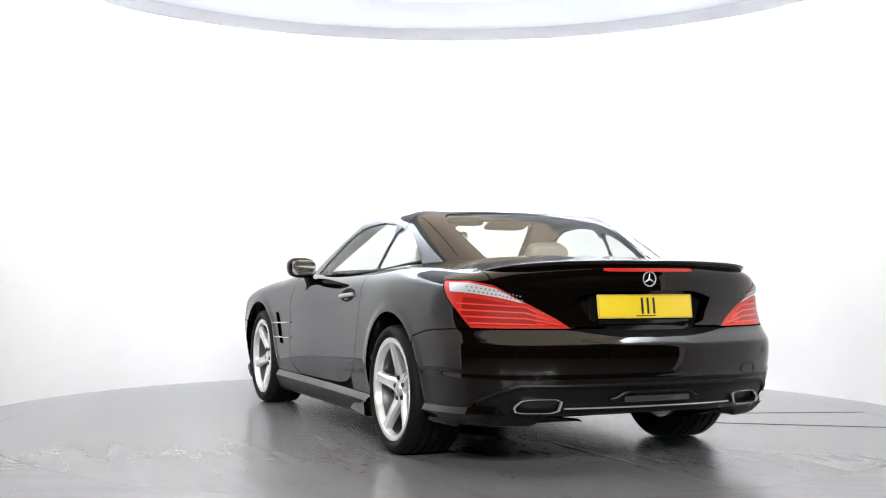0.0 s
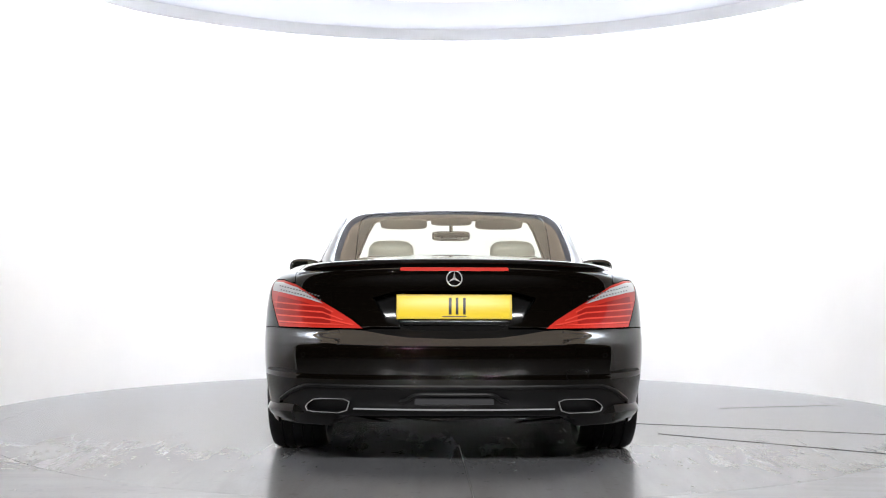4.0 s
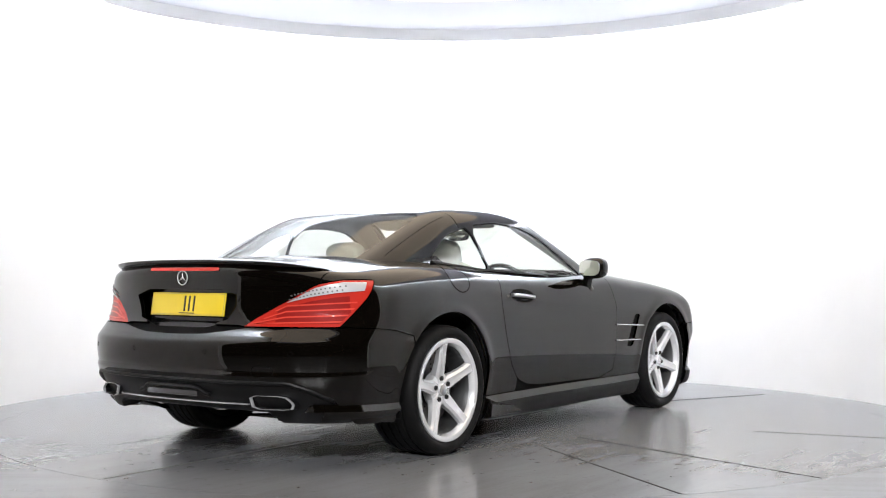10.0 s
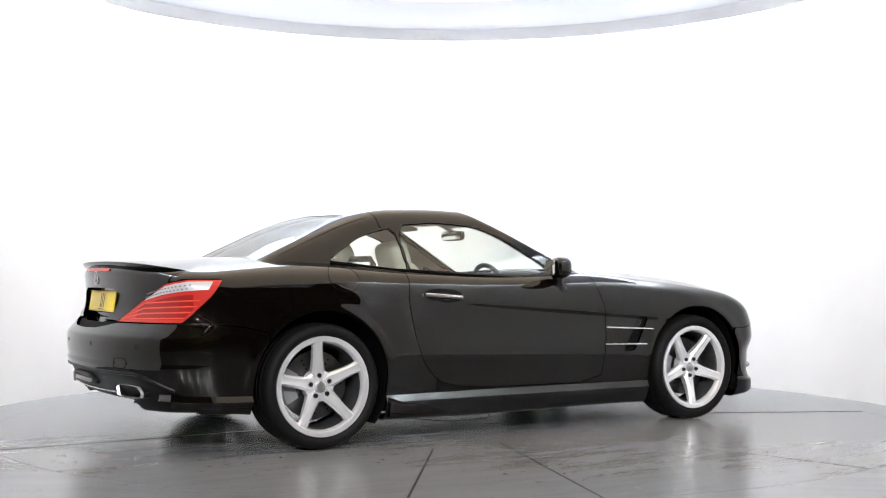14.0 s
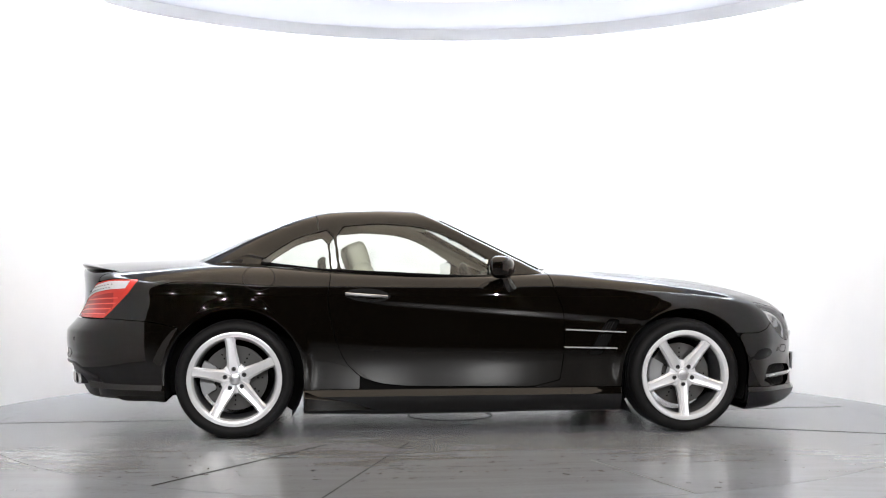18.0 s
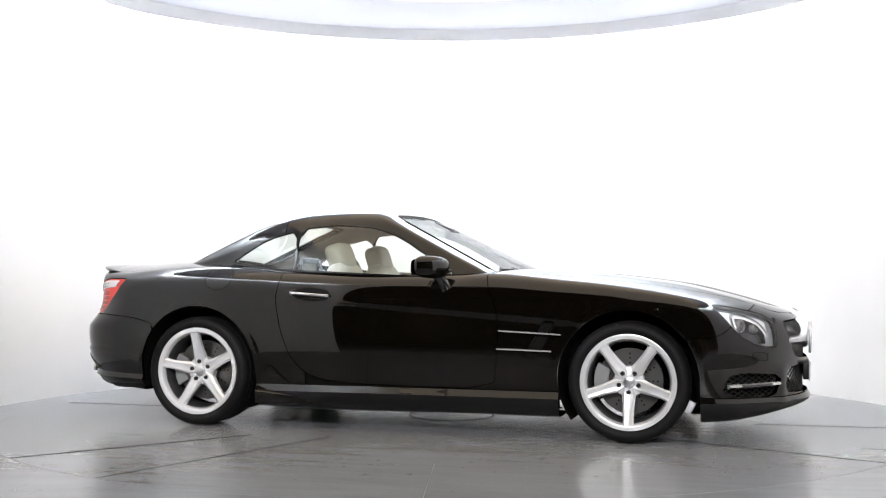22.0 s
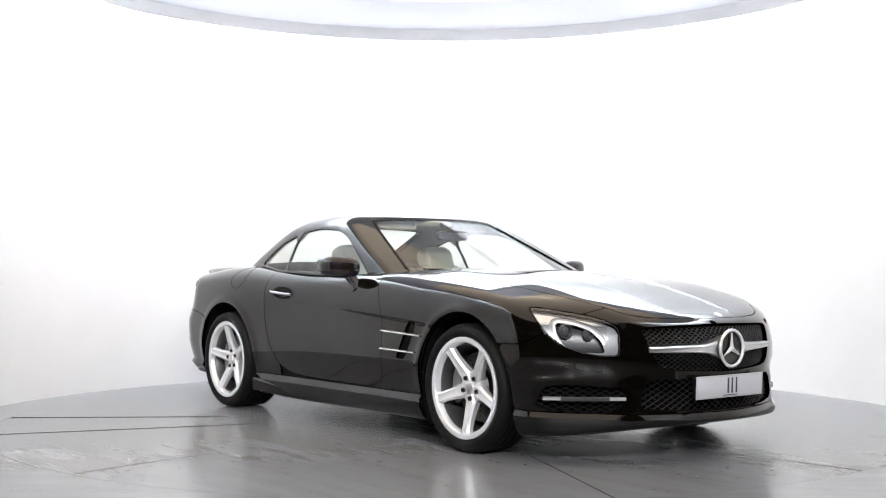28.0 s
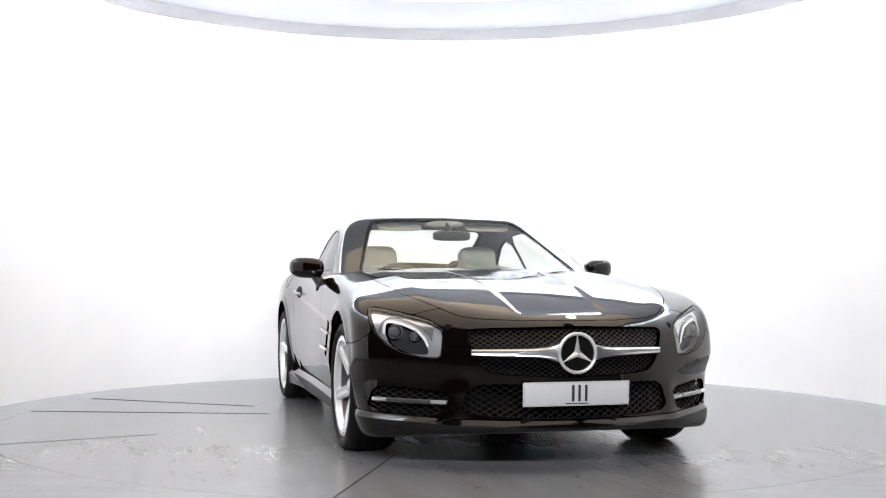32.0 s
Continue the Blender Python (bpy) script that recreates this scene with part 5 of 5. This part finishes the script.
def shut_lines():
    a = np.linspace(0, 2 * math.pi, 56)[:-1]
    xs, zs = -1.165 + 0.088 * np.cos(a), 0.890 + 0.072 * np.sin(a)
    groove("fuel_flap_line", [(x, -y, z) for x, y, z in zip(xs, body_y(xs, zs), zs)])
    q = polygon([(0.50, 0.435), (0.60, 0.435), (0.60, 0.485), (0.50, 0.485)], 2)
    groove("tow_cover_line", [(x, -y, z) for x, (y, z) in zip(body_x(q[:, 0], q[:, 1], False), q)])
    q = polygon([(0.66, 0.445), (0.765, 0.455), (0.775, 0.497), (0.672, 0.488)], 2)
    for s in (1, -1):
        groove("washer_cover_line", [(x, s * y, z) for x, (y, z) in zip(body_x(q[:, 0], q[:, 1]), q)])
        for yy, zz, front in ((0.25, 0.545, False), (0.68, 0.545, False), (0.80, 0.47, True)):
            c = np.stack([yy + 0.010 * np.cos(a[::4]), zz + 0.010 * np.sin(a[::4])], 1)
            groove("parking_sensor", [(x, s * y, z) for x, (y, z) in zip(body_x(c[:, 0], c[:, 1], front), c)], 0.0012)
        # shut line across the rear pillar of the roof
        pts = []
        for z in np.linspace(1.005, 1.265, 22):
            y = 0.615 - 0.02 * (z - 1.0) / 0.26
            lo, hi = -1.9, -0.5
            for _ in range(28):
                mid = (lo + hi) / 2
                if cabin_field(np.array([mid, y, z])) < 0:
                    hi = mid
                else:
                    lo = mid
            if hi < -0.86:
                pts.append((hi, s * y, z))
        if len(pts) > 3:
            groove("pillar_shut_line", pts, 0.0018, False)
        # row of small diodes in the clear strip of the tail light
        for k in range(28):
            row, col = divmod(k, 14)
            y = 0.612 + 0.0150 * col + 0.007 * row
            z = float(np.interp(y, [0.50, 0.60, 0.70, 0.80, 0.9], [0.742, 0.775, 0.802, 0.822, 0.835])) + 0.011 + 0.017 * row
            x = float(body_x(y, z, False)[0])
            d = Vector(gradient(body_field, np.array([x, y, z])))
            bm = bmesh.new()
            box(bm, (0, 0, 0), (0.0062, 0.0085, 0.005), bevel=0.001)
            bmesh.ops.transform(bm, matrix=Matrix.Translation(Vector((x, y, z)) + 0.0035 * d) @ d.to_track_quat("Z", "X").to_matrix().to_4x4(), verts=bm.verts)
            if s < 0:
                bmesh.ops.scale(bm, vec=(1, -1, 1), verts=bm.verts)
                bmesh.ops.reverse_faces(bm, faces=bm.faces)
            part("diode", bm, DIODE, TAILS[0 if s > 0 else 1])


DIODE = material("grey_diode", (0.10, 0.10, 0.105), 0.3)
shut_lines()


def pillow(bm, c, s, bulge=0.6, m=None):
    r = bmesh.ops.create_uvsphere(bm, u_segments=24, v_segments=14, radius=1.0)
    for v in r["verts"]:
        p = [math.copysign(abs(q) ** bulge, q) for q in v.co]
        v.co = Vector((p[0] * s[0] / 2, p[1] * s[1] / 2, p[2] * s[2] / 2))
        if m is not None:
            v.co = m @ v.co
        v.co += Vector(c)


def interior():
    for s in (1, -1):
        seat = empty("car_seat", CAR)
        seat["label"] = "cream leather sports seat with a head restraint"
        tilt = Matrix.Rotation(radians(-18), 4, "Y")
        bm = bmesh.new()
        pillow(bm, (-0.20, s * 0.36, 0.50), (0.52, 0.48, 0.16))
        part("seat_cushion", bm, LEATHER, seat)
        bm = bmesh.new()
        pillow(bm, (-0.50, s * 0.36, 0.74), (0.15, 0.48, 0.52), 0.55, tilt)
        part("backrest", bm, LEATHER, seat)
        bm = bmesh.new()
        pillow(bm, (-0.585, s * 0.36, 1.015), (0.13, 0.27, 0.19), 0.55, tilt)
        part("head_restraint", bm, LEATHER, seat)
        bm = bmesh.new()
        for d in (-0.045, 0.045):
            tube(bm, [(-0.527, s * 0.36 + d, 0.985), (-0.560, s * 0.36 + d, 1.095)], 0.0015, 4)
        part("seam_piping", bm, TRIM_DARK, seat)
    bm = bmesh.new()
    pillow(bm, (0.42, 0, 0.80), (0.55, 1.42, 0.24), 0.5)
    part("dashboard", bm, TRIM_DARK, CAR, "dark padded dashboard")
    bm = bmesh.new()
    pillow(bm, (0.30, -0.36, 0.905), (0.24, 0.36, 0.09), 0.6)
    part("instrument_hood", bm, TRIM_DARK, CAR)
    w = empty("steering_wheel", CAR, Matrix.Translation((0.13, -0.36, 0.80)) @ Matrix.Rotation(radians(90), 4, "Z") @ Matrix.Rotation(radians(-22), 4, "X"))
    bm = bmesh.new()
    lathe(bm, [(0.185 + 0.015 * math.cos(a), 0.015 * math.sin(a)) for a in [2 * math.pi * k / 10 for k in range(10)]], 48, closed=True)
    part("wheel_rim", bm, TRIM_DARK, w)
    for d in (20, 160, 270):
        bm = bmesh.new()
        tube(bm, [(0, 0.01, 0), (0.18 * math.cos(radians(d)), 0, 0.18 * math.sin(radians(d)))], 0.014, 8)
        part("wheel_spoke", bm, TRIM_DARK, w)
    bm = bmesh.new()
    pillow(bm, (0, 0.01, 0), (0.15, 0.05, 0.11))
    part("wheel_boss", bm, TRIM_DARK, w)
    mm = empty("interior_mirror", CAR)
    bm = bmesh.new()
    pillow(bm, (0.055, -0.0, 1.165), (0.04, 0.25, 0.065), 0.45)
    part("mirror_housing", bm, TRIM_DARK, mm)
    bm = bmesh.new()
    tube(bm, [(0.06, 0, 1.19), (-0.07, 0, 1.245)], 0.012, 8)
    part("mirror_stem", bm, TRIM_DARK, mm)
    bm = bmesh.new()
    box(bm, (0.034, 0.0, 1.165), (0.002, 0.225, 0.05), bevel=0.0008)
    part("mirror_glass", bm, MIRROR, mm)
    bm = bmesh.new()
    pillow(bm, (-0.15, 0, 1.248), (0.12, 0.26, 0.05), 0.5)
    part("roof_console", bm, HEADLINER, CAR)
    for s in (1, -1):
        bm = bmesh.new()
        pillow(bm, (-0.17, s * 0.30, 1.232), (0.15, 0.30, 0.016), 0.5, Matrix.Rotation(radians(22), 4, "Y"))
        part("sun_visor", bm, HEADLINER, CAR)
        bm = bmesh.new()
        box(bm, (-0.1, s * 0.80, 0.66), (1.25, 0.06, 0.46), bevel=0.02)
        part("door_card", bm, LEATHER, CAR)
        bm = bmesh.new()
        tube(bm, [(-0.80, s * 0.20, 0.85), (-0.80, s * 0.20, 0.97), (-0.80, s * 0.24, 1.00), (-0.80, s * 0.48, 1.00), (-0.80, s * 0.52, 0.97), (-0.80, s * 0.52, 0.85)], 0.018, 10)
        part("roll_hoop", bm, TRIM_DARK, CAR)
    bm = bmesh.new()
    box(bm, (-1.12, 0, 0.885), (0.72, 1.32, 0.10), bevel=0.03)
    part("parcel_shelf", bm, TRIM_DARK, CAR)
    bm = bmesh.new()
    box(bm, (-0.25, 0, 0.55), (0.75, 0.20, 0.22), bevel=0.03)
    part("centre_console", bm, TRIM_DARK, CAR)
    bm = bmesh.new()
    box(bm, (-0.82, 0, 0.62), (0.08, 1.45, 0.55), bevel=0.02)
    part("rear_bulkhead", bm, TRIM_DARK, CAR)
    bm = bmesh.new()
    box(bm, (0.66, 0, 0.60), (0.06, 1.45, 0.50), bevel=0.02)
    part("front_bulkhead", bm, TRIM_DARK, CAR)


interior()


def floor_seams():
    """Joints of the turntable's plates, and the ring round its hub."""
    for a, r0, r1, w in ((181.6, 1.3, 2.79, 0.003), (235.0, 1.45, 2.79, 0.010), (251.5, 1.2, 2.79, 0.005), (335.0, 1.6, 2.79, 0.004), (4.5, 1.9, 2.79, 0.003), (283.5, 1.9, 2.79, 0.002)):
        bm = bmesh.new()
        box(bm, ((r0 + r1) / 2, 0, 0.0015), (r1 - r0, w, 0.002))
        bmesh.ops.rotate(bm, verts=bm.verts, matrix=Matrix.Rotation(radians(a), 3, "Z"))
        part("plate_joint", bm, JOINT if w > 0.0035 else SEAM, TURNTABLE, smooth=False)
    bm = bmesh.new()
    n = 64
    rings = []
    for r, z in ((0.268, 0.0005), (0.268, 0.0025), (0.276, 0.0025), (0.276, 0.0005)):
        rings.append([bm.verts.new((r * math.cos(2 * math.pi * i / n), r * math.sin(2 * math.pi * i / n) + 0.03, z)) for i in range(n)])
    for k in range(3):
        for i in range(n):
            j = (i + 1) % n
            bm.faces.new((rings[k][i], rings[k][j], rings[k + 1][j], rings[k + 1][i]))
    bmesh.ops.recalc_face_normals(bm, faces=bm.faces)
    part("hub_joint", bm, JOINT, TURNTABLE, smooth=False)


floor_seams()


def motions():
    """The turntable and the car on it turn together."""
    rows_car, rows_table = [], []
    t = 0.0
    while t <= 32.01:
        a = radians((A0 - t) * RATE)
        c, s = math.cos(a), math.sin(a)
        m = Matrix.Translation((OX * c - OY * s, OX * s + OY * c, 0.001)) @ Matrix.Rotation(a, 4, "Z")
        rows_car.append((t, m))
        rows_table.append((t, Matrix.Rotation(a, 4, "Z")))
        t += 1.0
    walk(CAR, rows_car)
    walk(TURNTABLE, rows_table)


A0, RATE, OX, OY = 19.319, 5.9005, -0.039, 0.0
motions()
